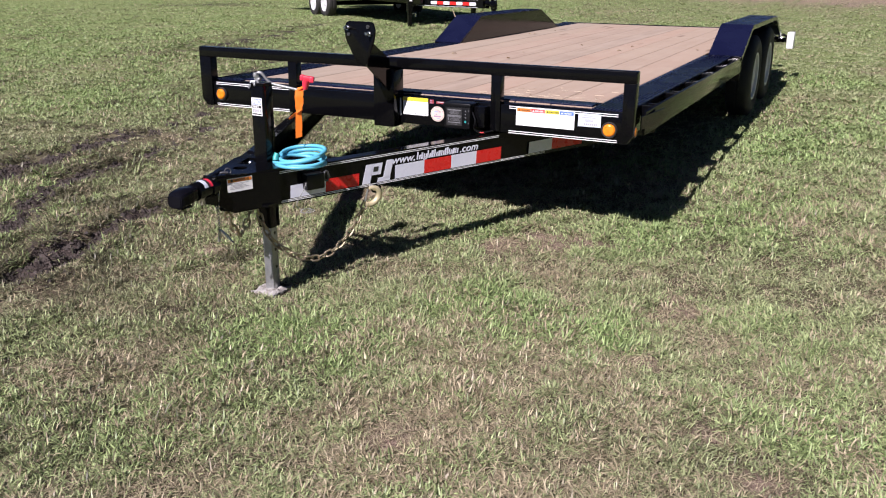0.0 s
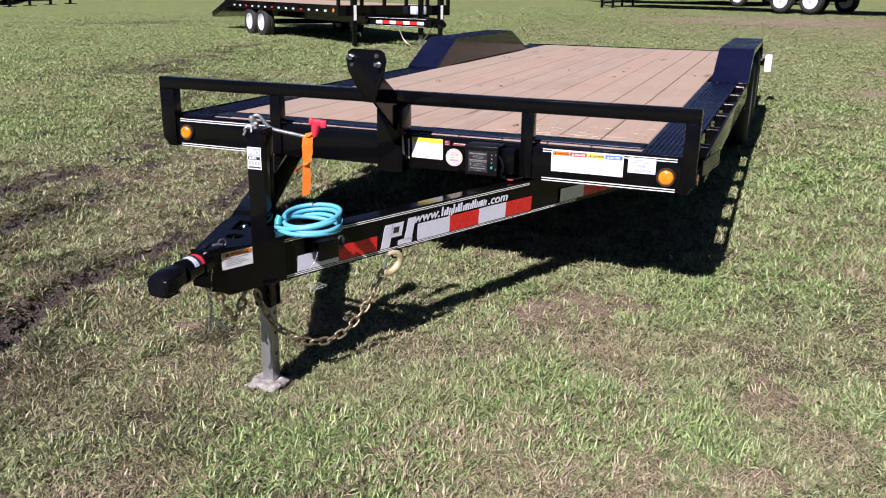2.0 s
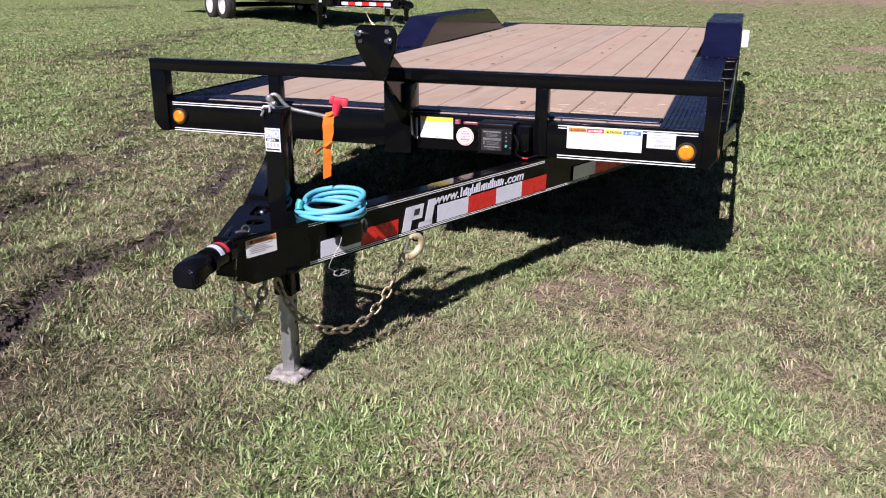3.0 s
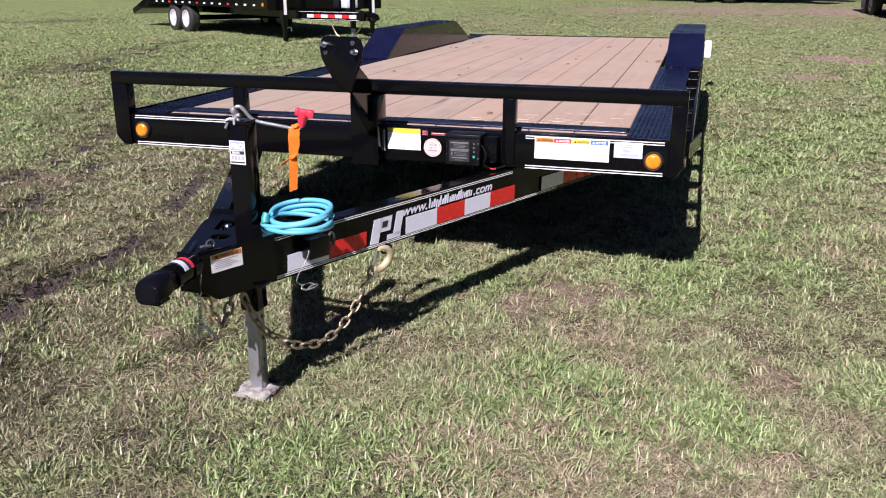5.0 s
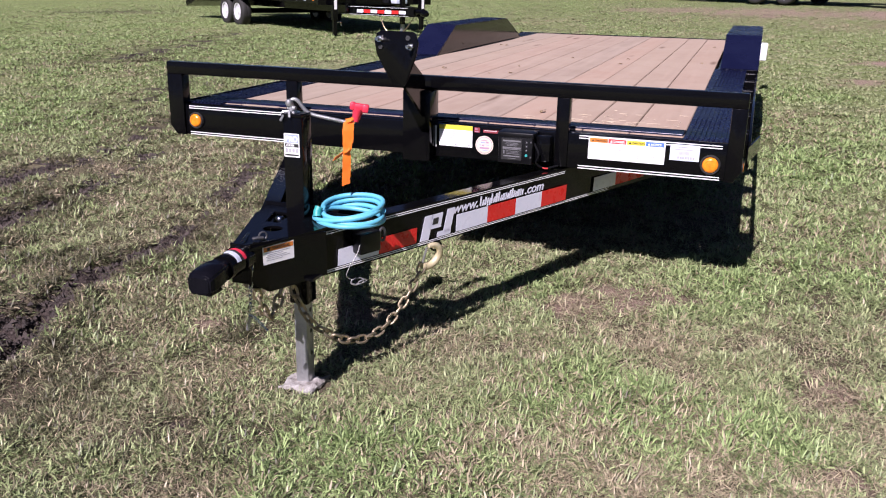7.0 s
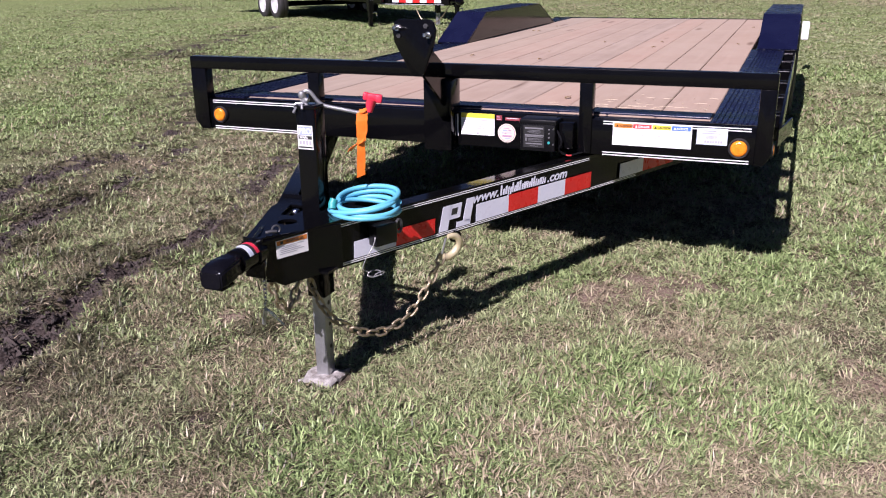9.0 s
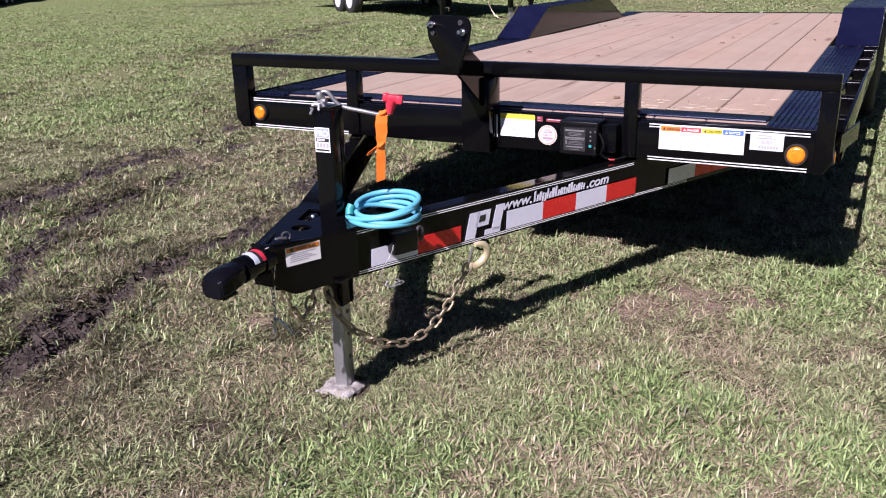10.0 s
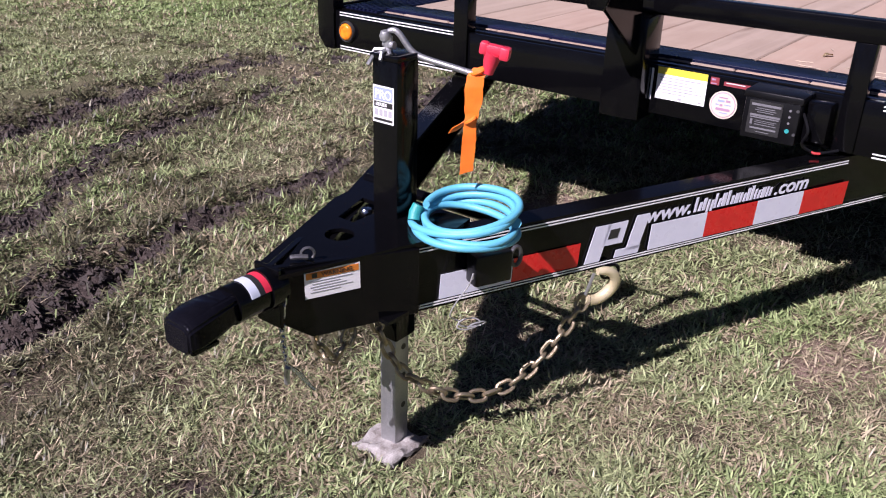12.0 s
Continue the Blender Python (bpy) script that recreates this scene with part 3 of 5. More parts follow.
def sow(rng, r0, r1, dense, fall, tufted, per_tuft):
    """Roots over a fan of the lawn, thinning out evenly with the distance from its near end: place, distance, direction, how far out in its tuft, state."""
    def amount(r):
        return dense * np.minimum(1, (2.6 / r) ** fall)
    edge = np.linspace(r0, r1, 400)
    mass = np.concatenate([[0], np.cumsum(amount(0.5 * (edge[1:] + edge[:-1])) * np.diff(edge) * 0.5 * (edge[1:] + edge[:-1]))])
    a0, a1 = -1.35, 0.75
    n = int(mass[-1] * (a1 - a0))
    r = np.interp(rng.uniform(0, mass[-1], n), mass, edge)
    a = rng.uniform(a0, a1, n)
    x, y = HEART[0] + r * np.sin(a), HEART[1] + r * np.cos(a)
    of = np.arange(n)
    group = rng.uniform(0, 1, n) < tufted
    lead = rng.integers(0, max(1, int(n / per_tuft)), n)
    of[group] = lead[group]
    x, y = x[of], y[of]
    size = 0.007 + 0.0022 * r[of]
    ox, oy = rng.normal(0, 1, n), rng.normal(0, 1, n)
    x, y = x + group * ox * size, y + group * oy * size
    az = np.where(group, np.arctan2(oy, ox) + rng.normal(0, 0.6, n), rng.uniform(-np.pi, np.pi, n))
    outer = np.where(group, np.clip(np.hypot(ox, oy) / 2.2, 0, 1), rng.uniform(0.2, 1, n))
    alive = (y > -3.1) & in_fan(x + rng.normal(0, 0.3, n), y + rng.normal(0, 0.3, n)) & (np.hypot(x + 0.018, y + 1.045) > 0.09)
    return x[alive], y[alive], az[alive], outer[alive]


def mound(x, y):
    """How far the turf stands up in small hummocks."""
    return 0.016 * np.clip((fbm(x, y, 0.12, 43) - 0.38) / 0.3, 0, 1)


def lawn(rng, r0, r1, dense, fall, label, bent):
    """Standing tufts of mixed green and straw blades."""
    x, y, az, outer = sow(rng, r0, r1, dense, fall, 0.72, 12)
    rut, spot = bare(x, y)
    state = lawn_state(x, y, (rut, spot))
    out, tuft = np.hypot(x - HEART[0], y - HEART[1]), fbm(x, y, 0.12, 43)
    grows = np.clip((36 - out) / 22, 0, 1) * (1 - np.clip(1.2 * rut, 0, 0.94)) * (1 - np.clip(1.1 * spot, 0, 0.85)) * np.clip(-0.15 + 1.9 * tuft + 0.3 * state[1], 0.25, 1)
    alive = rng.uniform(0, 1, len(x)) < grows
    x, y, az, outer, out, tuft, state = x[alive], y[alive], az[alive], outer[alive], out[alive], tuft[alive], [q[alive] for q in state]
    grow, lush, n = np.maximum(1, out / 2.6), state[1], len(x)
    length = (0.018 + 0.034 * rng.beta(1.6, 2.4, n)) * (0.55 + 0.65 * tuft + 0.40 * lush) * (0.98 if bent else 1.02)
    width = (0.0025 + 0.0027 * rng.beta(1.5, 1.8, n)) * (0.9 + 0.3 * lush) * grow ** 0.55 * (1 if bent else 1.55)
    lean = np.clip(42 + 44 * outer + rng.normal(0, 18, n), 8, 92)
    blades("grass", rng, x, y, ground_z(x, y) + mound(x, y), length, width, lean, rng.uniform(-20, 75, n), label, az, bent, state)


def straw(rng, r0, r1, dense, fall, label):
    """Dead strands lying crosswise between the tufts."""
    x, y, az, outer = sow(rng, r0, r1, dense, fall, 0.35, 7)
    rut, spot = bare(x, y)
    state = lawn_state(x, y, (rut, spot))
    alive = rng.uniform(0, 1, len(x)) < (1 - np.clip(1.3 * rut, 0, 0.97)) * np.clip(0.25 + 0.8 * state[0], 0, 1) * (1 - np.clip(0.75 * spot, 0, 0.6))
    x, y, az, spot, state = x[alive], y[alive], az[alive], spot[alive], [q[alive] for q in state]
    grow, n = np.maximum(1, np.hypot(x - HEART[0], y - HEART[1]) / 2.6), len(x)
    z = ground_z(x, y) + 0.6 * mound(x, y) + rng.uniform(0.002, 0.014, n)
    length, width = rng.uniform(0.018, 0.060, n), rng.uniform(0.0016, 0.0034, n) * grow ** 0.6
    blades("grass", rng, x, y, z, length, width, rng.uniform(62, 93, n), rng.uniform(-6, 12, n), label, az, False, [0.45 + 0.5 * state[0], state[1], 0.6 * state[2]])


rng = np.random.default_rng(7)
lawn(rng, 0.5, 3.9, 37000, 2.0, "short lawn grass, green mixed with dry straw blades", True)
straw(rng, 0.5, 5.5, 27000, 2.0, "dead straw lying between the tufts of grass")
lawn(rng, 3.9, 11.0, 42000, 1.72, "short lawn grass under and beside the trailer", False)
lawn(rng, 11.0, 36.0, 36000, 1.72, "lawn further off, short and uneven", False)
gx, gy = rng.uniform(-9, 8, 160000), rng.uniform(-9, 5, 160000)
rest = ~(in_fan(gx, gy) & (gy > -3.1)) & (np.hypot(gx - 0.5, gy + 2.0) < 7.5 + 1.2 * rng.normal(0, 1, len(gx))) & ((np.abs(gx) > 1.0) | (gy < 2.2))
gx, gy = gx[rest], gy[rest]
n = len(gx)
blades("grass", rng, gx, gy, ground_z(gx, gy), rng.uniform(0.03, 0.06, n), rng.uniform(0.006, 0.012, n), rng.uniform(25, 85, n), rng.uniform(5, 45, n), "lawn all round, short and uneven", rng.uniform(-np.pi, np.pi, n), False, lawn_state(gx, gy))


# crumbled clods of mud in and beside the ruts
MUD = worn("wet_dark_mud", (0.016, 0.013, 0.011), (0.104, 0.080, 0.070), 30.0, 0.6, 0.9, bump=0.003)
cx, cy = rng.uniform(-3.7, -0.9, 60000), rng.uniform(-1.7, 2.2, 60000)
rut, spot = bare(cx, cy)
torn = np.zeros_like(cx)
for i, d, w, dep, k in rut_bands(cx, cy):
    torn[i] = np.maximum(torn[i], k * np.exp(-((d / (1.9 * w)) ** 2)) * 0.35)
keep = rng.uniform(0, 1, len(cx)) < np.maximum(0.95 * rut, 1.6 * torn ** 2)
cx, cy = cx[keep], cy[keep]
n = len(cx)
size = 0.0045 + 0.017 * rng.beta(1.1, 3.6, n)
shape = np.array([(1, 0, 0), (0, 1, 0), (-1, 0, 0), (0, -1, 0), (0, 0, 1), (0, 0, -1)], float)
co = shape[None] * size[:, None, None] * rng.uniform(0.6, 1.35, (n, 6, 3)) + rng.normal(0, 0.25, (n, 6, 3)) * size[:, None, None]
co += np.stack([cx, cy, ground_z(cx, cy) + 0.25 * size], -1)[:, None]
tri = np.array([(0, 1, 4), (1, 2, 4), (2, 3, 4), (3, 0, 4), (1, 0, 5), (2, 1, 5), (3, 2, 5), (0, 3, 5)])
me = bpy.data.meshes.new("mud_clods")
me.from_pydata(co.reshape(-1, 3).tolist(), [], (np.arange(n)[:, None, None] * 6 + tri).reshape(-1, 3).tolist())
me.materials.append(MUD)
tagged(new("mud_clods", me), "dark crumbled clods of mud in the wheel ruts", "mud", kind="stuff")


# ---- the car hauler ----
trailer = thing("flatbed_trailer", "black flatbed trailer, wooden deck, drive-over fenders, parked on the lawn", "trailer")
CX = -0.02
DECK_Z, REAR_Y, EDGE = 0.744, 6.45, 1.045

# front frame
front = part("front_channel", cube_bm(-1.25, 1.25, 0.0, 0.030, 0.600, 0.738, 0.004), BLACK, trailer, smooth=True)
part("front_flange", cube_bm(-1.25, 1.25, 0.030, 0.075, 0.728, 0.7415, 0.002), BLACK, trailer)
part("deck_header", cube_bm(-1.04, 1.04, 0.092, 0.196, 0.742, 0.752, 0.002), SKY_TREAD, trailer)
bar = part("top_rail", cube_bm(-1.287, 1.272, -0.012, 0.044, 0.877, 0.933, 0.006), BLACK, trailer, smooth=True)
bm = prism(bmesh.new(), [(-1.287, -0.012, 0.878), (-1.287, -0.012, 0.640), (-1.252, -0.012, 0.598), (-1.206, -0.012, 0.598), (-1.206, -0.012, 0.878)], (0, 0.056, 0), 0.004)
part("corner_post", bm, BLACK, trailer, smooth=True)
bm = prism(bmesh.new(), [(1.272, -0.012, 0.878), (1.272, -0.012, 0.640), (1.245, -0.012, 0.598), (1.214, -0.012, 0.598), (1.214, -0.012, 0.878)], (0, 0.056, 0), 0.004)
part("corner_post", bm, BLACK, trailer, smooth=True)
for x0, x1 in ((-0.662, -0.606), (0.556, 0.608)):
    part("rail_post", cube_bm(x0, x1, -0.010, 0.040, 0.604, 0.878, 0.004), BLACK, trailer, smooth=True)
part("centre_post", cube_bm(-0.083, 0.040, -0.062, 0.040, 0.585, 0.878, 0.006), BLACK, trailer, smooth=True)

# spare wheel mount
spare = Face((-0.010, -0.300, 0.918), (0.99, -0.139, 0), (0, 0.06, 1))
outline = [(-0.022, 0.012), (-0.012, 0.0), (0.030, 0.0), (0.040, 0.012), (0.080, 0.118), (0.088, 0.168), (0.075, 0.200), (0.060, 0.208), (-0.076, 0.208), (-0.093, 0.198), (-0.104, 0.168), (-0.094, 0.122)]
plate = part("spare_mount", prism(bmesh.new(), [spare.at(a, b) for a, b in outline], spare.n * -0.010, 0.002), BLACK, trailer, "black steel spare wheel mounting plate", smooth=True)
bm = prism(bmesh.new(), [(0.004, -0.060, 0.770), (0.004, -0.060, 0.930), (0.004, -0.285, 1.060), (0.004, -0.292, 0.930)], (0.012, 0, 0))
part("mount_arm", bm, BLACK, plate)
for a, b, long, r in ((-0.076, 0.176, 0.030, 0.0075), (0.062, 0.152, 0.036, 0.0075), (-0.074, 0.146, 0.004, 0.0050), (0.046, 0.184, 0.005, 0.0055)):
    bm = tube(bmesh.new(), [spare.at(a, b, -0.012), spare.at(a, b, long)], r, 10)
    tube(bm, [spare.at(a, b, 0.0), spare.at(a, b, min(0.012, long))], 1.75 * r, 6)
    part("wheel_stud", bm, CHROME if long > 0.01 else DARK_STEEL, plate, "bright threaded stud with nut" if long > 0.01 else "dull short bolt", smooth=True)

# pin stripes and front labels
fr = Face((0, 0, 0), (1, 0, 0), (0, 0, 1))
for x0, x1 in ((-1.184, -0.668), (0.652, 1.196)):
    for z in (0.7330, 0.7235, 0.6125, 0.6030):
        fr.sheet("pinstripe", VINYL, x0, x1, z - 0.0018, z + 0.0018, front, 0.0004, 0.0012)
lab = fr.sheet("capacity_label", VINYL, 0.060, 0.206, 0.648, 0.741 - 0.004, front, label="white label with a yellow heading")
fr.sheet("heading", YELLOW, 0.060, 0.206, 0.7185, 0.7375, lab, 0.0016, 0.0024)
fr.bars("print", FAINT_INK, [(0.068 + 0.002 * (k % 3), 0.195 - 0.015 * (k * 7 % 4), 0.7085 - 0.0085 * k, 0.7105 - 0.0085 * k) for k in range(6)] + [(0.128, 0.138, 0.652, 0.659), (0.188, 0.197, 0.653, 0.658), (0.10, 0.16, 0.7260, 0.7290)], lab)
lab = fr.disc("round_label", CREAM, 0.259, 0.663, 0.0385, front, label="round cream dealer sticker with blurred print")
fr.disc("ring", PINK_INK, 0.259, 0.663, 0.0345, lab, 0.0016, 0.0021)
fr.disc("field", CREAM, 0.259, 0.663, 0.0325, lab, 0.0022, 0.0027)
fr.bars("print", SOFT_BLUE, [(0.243, 0.262, 0.671, 0.677), (0.238, 0.247, 0.661, 0.665), (0.262, 0.281, 0.663, 0.666), (0.252, 0.274, 0.640, 0.643)], lab, 0.0028, 0.0034)
fr.bars("print", PINK_INK, [(0.240, 0.280, 0.6475, 0.6545), (0.250, 0.258, 0.659, 0.665), (0.266, 0.278, 0.672, 0.678), (0.246, 0.270, 0.6815, 0.6845)], lab, 0.0028, 0.0034)
lab = fr.sheet("small_label", DULL_RED, 0.214, 0.238, 0.7135, 0.7335, front, label="small red sticker")
fr.bars("print", PINK_INK, [(0.217, 0.228, 0.725, 0.730), (0.217, 0.232, 0.7155, 0.7185)], lab)
lab = fr.sheet("strip_label", DULL_RED, 0.252, 0.345, 0.7150, 0.7265, front, label="narrow red and white strip sticker")
fr.bars("print", VINYL, [(0.258, 0.310, 0.7225, 0.7245)], lab)
lab = fr.sheet("edge_label", VINYL, 0.0415, 0.0475, 0.640, 0.730, front, label="narrow white strip")
lab = fr.sheet("warning_label", VINYL, 0.690, 0.987, 0.644, 0.733, front, label="wide white warning label with coloured headings")
for k, ink in enumerate((ORANGE_INK, RED_INK, YELLOW, BLUE_INK)):
    a = 0.694 + 0.0725 * k
    head = fr.sheet("heading", ink, a + 0.001, a + 0.0705, 0.7115, 0.7285, lab, 0.0016, 0.0022)
    ink2 = (BLACK_INK, VINYL, BLACK_INK, VINYL)[k]
    prism_bm = prism(bmesh.new(), [fr.at(a + 0.008, 0.7150, 0.0023), fr.at(a + 0.018, 0.7150, 0.0023), fr.at(a + 0.013, 0.7245, 0.0023)], fr.n * 0.0005)
    part("alert_mark", prism_bm, ink2, lab)
    letters(("WARNING", "DANGER", "CAUTION", "NOTICE")[k], fr, a + 0.021, 0.7155, 0.0115, ink2, lab, 0.92, 0.0, 0.0028)
    fr.bars("print", FAINT_INK, [(a + 0.006 + 0.003 * (j % 2), a + 0.060 - 0.009 * ((j + k) % 3), 0.7025 - 0.0085 * j, 0.7045 - 0.0085 * j) for j in range(6 - k % 2)], lab)
lab = fr.sheet("barcode_label", VINYLBLUE, 1.005, 1.115, 0.666, 0.728, front, label="pale blue barcode label")
fr.bars("print", FAINT_INK, [(1.030, 1.075, 0.716, 0.719), (1.022, 1.090, 0.707, 0.710)] + [(1.040 + 0.0042 * k, 1.0425 + 0.0042 * k, 0.688, 0.701) for k in range(9)] + [(1.034 + 0.0095 * k, 1.041 + 0.0095 * k, 0.673, 0.682) for k in range(7)], lab)

# amber lamps
def amber_lamp(face, a, b, r, parent, proud=1.0):
    m = Matrix.LocRotScale(face.at(a, b), Matrix((face.u, face.v, face.n)).transposed().to_quaternion(), (1, 1, proud))
    housing = part("marker_lamp", lathe(bmesh.new(), [(r * 1.28, 0.0), (r * 1.28, 0.006), (r * 1.15, 0.011), (r * 1.02, 0.009), (r * 1.0, 0.004)], 32, m), RUBBER, parent, "round amber marker lamp in a black grommet", smooth=True)
    part("lens", lathe(bmesh.new(), [(r, 0.004), (r * 0.99, 0.012), (r * 0.86, 0.0165), (r * 0.66, 0.0185), (r * 0.62, 0.0165), (r * 0.4, 0.0175), (0.001, 0.018)], 32, m), AMBER, housing, smooth=True)


amber_lamp(fr, -1.148, 0.668, 0.030, front)
amber_lamp(fr, 1.158, 0.659, 0.030, front)

# brake battery box
bat = part("battery_box", cube_bm(0.346, 0.486, -0.098, -0.002, 0.618, 0.737, 0.005), PLASTIC, trailer, "black plastic breakaway battery box with a printed face", smooth=True)
part("box_lid", cube_bm(0.342, 0.490, -0.100, -0.002, 0.722, 0.7415, 0.004), PLASTIC, bat, smooth=True)
part("side_bracket", cube_bm(0.487, 0.548, -0.060, -0.001, 0.625, 0.728, 0.006), BLACK, bat, smooth=True)
bx = Face((0.346, -0.0985, 0.618), (1, 0, 0), (0, 0, 1))
bx.sheet("face_label", BLACK_INK, 0.014, 0.098, 0.014, 0.100, bat, 0.0002, 0.0012)
bx.bars("print", DIM_INK, [(0.020, 0.094, 0.0870, 0.0930), (0.034, 0.080, 0.0805, 0.0825), (0.030, 0.084, 0.0755, 0.0775), (0.036, 0.078, 0.0705, 0.0725), (0.020, 0.096, 0.0600, 0.0655), (0.020, 0.094, 0.0555, 0.0585), (0.022, 0.028, 0.0380, 0.0520), (0.034, 0.088, 0.0485, 0.0500), (0.034, 0.084, 0.0440, 0.0455), (0.034, 0.090, 0.0380, 0.0400), (0.024, 0.090, 0.0270, 0.0315), (0.040, 0.074, 0.0195, 0.0210)], bat, 0.0013, 0.002)
for b in (0.088, 0.072, 0.056):
    bx.disc("indicator", DIM_INK, 0.117, b, 0.0032, bat, 0.0003, 0.0016, 12)
bx.disc("indicator", TEAL, 0.117, 0.036, 0.0055, bat, 0.0003, 0.003, 16, "small teal indicator lamp")
for a, b in ((0.139, 0.090), (0.139, 0.030)):
    bx.disc("screw", DARK_STEEL, a - 0.004, b, 0.004, bat, 0.0003, 0.003, 10)
part("wire", tube(bmesh.new(), smooth_line([(0.520, -0.058, 0.6035), (0.530, -0.056, 0.600), (0.542, -0.050, 0.600)]), 0.0032, 8), RED_INK, bat, "short red wire", smooth=True)
part("wire", tube(bmesh.new(), smooth_line([(0.487, -0.07, 0.70), (0.51, -0.085, 0.66), (0.50, -0.075, 0.622), (0.53, -0.05, 0.600), (0.575, -0.015, 0.607)]), 0.004, 8), PLASTIC, bat, "black cable", smooth=True)

# tongue: two channels that meet at the nose
SLOPE = 0.012
UB = Vector((0.455, 1, SLOPE)).normalized()


def beam(side, y0, y1):
    """A rolled channel: web outside, two flanges turned in."""
    def pt(y, out, h):
        x = (0.120 if side > 0 else 0.130) + 0.455 * (y + 1.06) - out * 0.910 - CX
        return (CX + side * x, y + out * 0.414, 0.4325 + (y + 1.06) * SLOPE + h)
    prof = [(0, 0), (0.056, 0), (0.056, 0.008), (0.007, 0.008), (0.007, 0.138), (0.056, 0.138), (0.056, 0.146), (0, 0.146)]
    return prism(bmesh.new(), [pt(y0, o, h) for o, h in prof], Vector(pt(y1, 0, 0)) - Vector(pt(y0, 0, 0)))


rbeam = part("tongue_beam", beam(1, -1.30, 1.15), BLACK, trailer, "black steel tongue channel with pin stripes and reflective tape")
lbeam = part("tongue_beam", beam(-1, -1.30, 1.15), BLACK, trailer, "black steel tongue channel")
tf = Face((0.1205, -1.06, 0.4325), UB, (0, 0, 1))
K = 1.0986


def ts(y):
    return (y + 1.06) * K


for h in (0.0080, 0.0140, 0.1320, 0.1385):
    tf.sheet("pinstripe", VINYL, ts(-1.115), ts(0.0) if h > 0.1 else ts(0.30), h - 0.0014, h + 0.0014, rbeam, 0.0003, 0.001)
for name, ink, y0, y1, b1 in (("reflective_tape", TAPE_W, -1.068, -0.913, 0.073), ("reflective_tape", TAPE_R, -0.912, -0.758, 0.073), ("reflective_tape", TAPE_W, -0.580, -0.428, 0.081),
                          ("reflective_tape", TAPE_R, -0.427, -0.281, 0.081), ("reflective_tape", TAPE_W, -0.280, -0.136, 0.081), ("reflective_tape", TAPE_R, -0.135, 0.012, 0.081),
                          ("reflective_tape", TAPE_W, 0.19, 0.345, 0.078), ("reflective_tape", TAPE_R, 0.346, 0.56, 0.078)):
    tf.sheet(name, ink, ts(y0), ts(y1), 0.0185, b1, rbeam, 0.0003, 0.0012, slant=0.004)
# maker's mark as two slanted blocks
bm = tf.sheet("", TAPE_W, ts(-0.742), ts(-0.704), 0.0185, 0.104, None, 0.0003, 0.0012, slant=0.024)
tf.sheet("", TAPE_W, ts(-0.699), ts(-0.650), 0.053, 0.104, None, 0.0003, 0.0012, slant=0.012, bm=bm)
logo = part("maker_mark", bm, TAPE_W, rbeam, "white slanted block mark")
bm = tf.sheet("", TAPE_W, ts(-0.640), ts(-0.606), 0.030, 0.111, None, 0.0003, 0.0012, slant=0.024)
tf.sheet("", TAPE_W, ts(-0.668), ts(-0.606), 0.0185, 0.037, None, 0.0003, 0.0012, slant=0.004, bm=bm)
part("maker_mark", bm, TAPE_W, rbeam, "white slanted hooked mark")
tf.sheet("mark_inset", BLACK_INK, ts(-0.688), ts(-0.664), 0.068, 0.090, logo, 0.0013, 0.0018, slant=0.006)
# the dealer's web address: its plain ends lettered, the name in the middle as slanted bars
HEIGHTS = [2, 1.4, -1, 2, 1.7, 2, 1, 1, 1.6, 2, 1, 1, 1]
WIDTHS = [1.25, 0.55, 1.1, 1.1, 0.75, 1.2, 0.75, 1.05, 0.5, 0.5, 1.05, 0.8, 1.0]
letters("www.", tf, ts(-0.596), 0.0880, 0.049, TAPE_W, rbeam, 1.16, 0.25)
letters(".com", tf, ts(-0.232), 0.0880, 0.049, TAPE_W, rbeam, 1.20, 0.25)
s0, s1 = ts(-0.466), ts(-0.238)
unit = (s1 - s0) / (sum(WIDTHS) + 0.22 * len(WIDTHS))
bm, s = bmesh.new(), s0
for hh, ww in zip(HEIGHTS, WIDTHS):
    low, high = (0.0830, 0.1130) if hh == -1 else (0.0885, 0.0885 + 0.0255 * (0.6 + 0.4 * max(1, hh)))
    w = ww * unit
    if ww >= 1.0:
        tf.sheet("", TAPE_W, s, s + w * 0.36, low, high, None, 0.0003, 0.0012, slant=0.005, bm=bm)
        tf.sheet("", TAPE_W, s + w * 0.60, s + w, low, min(high, 0.110), None, 0.0003, 0.0012, slant=0.005, bm=bm)
    else:
        tf.sheet("", TAPE_W, s, s + w, low, high, None, 0.0003, 0.0012, slant=0.005, bm=bm)
    s += w + 0.22 * unit
tagged(part("name_print", bm, TAPE_W, rbeam, "row of white slanted bars"), kind="stuff")

# nose: side plates, top plate with holes, front plate
nose_out = [(-1.381, 0.596), (-1.372, 0.479), (-1.322, 0.440), (-1.122, 0.438), (-1.122, 0.579)]
for side in (1, -1):
    pts = [(CX + side * (0.137 + 0.455 * (y + 1.06) - CX), y, z) for y, z in nose_out]
    part("nose_plate", prism(bmesh.new(), pts, (-side * 0.0119, 0.0054, 0), 0.0015), BLACK, trailer)
fl = Face((0.137 + 0.455 * (-1.332 + 1.06), -1.332, 0.5245), (0.455, 1, SLOPE), (0, 0, 1))
lab = fl.sheet("warning_sticker", VINYL, 0.0, 0.108, -0.003, 0.052, rbeam, 0.0004, 0.0014, label="white sticker with an orange warning heading")
fl.sheet("heading", ORANGE_INK, 0.003, 0.105, 0.036, 0.049, lab, 0.0015, 0.0021)
fl.bars("print", BLACK_INK, [(0.014, 0.024, 0.038, 0.0475)], lab, 0.0022, 0.0027)
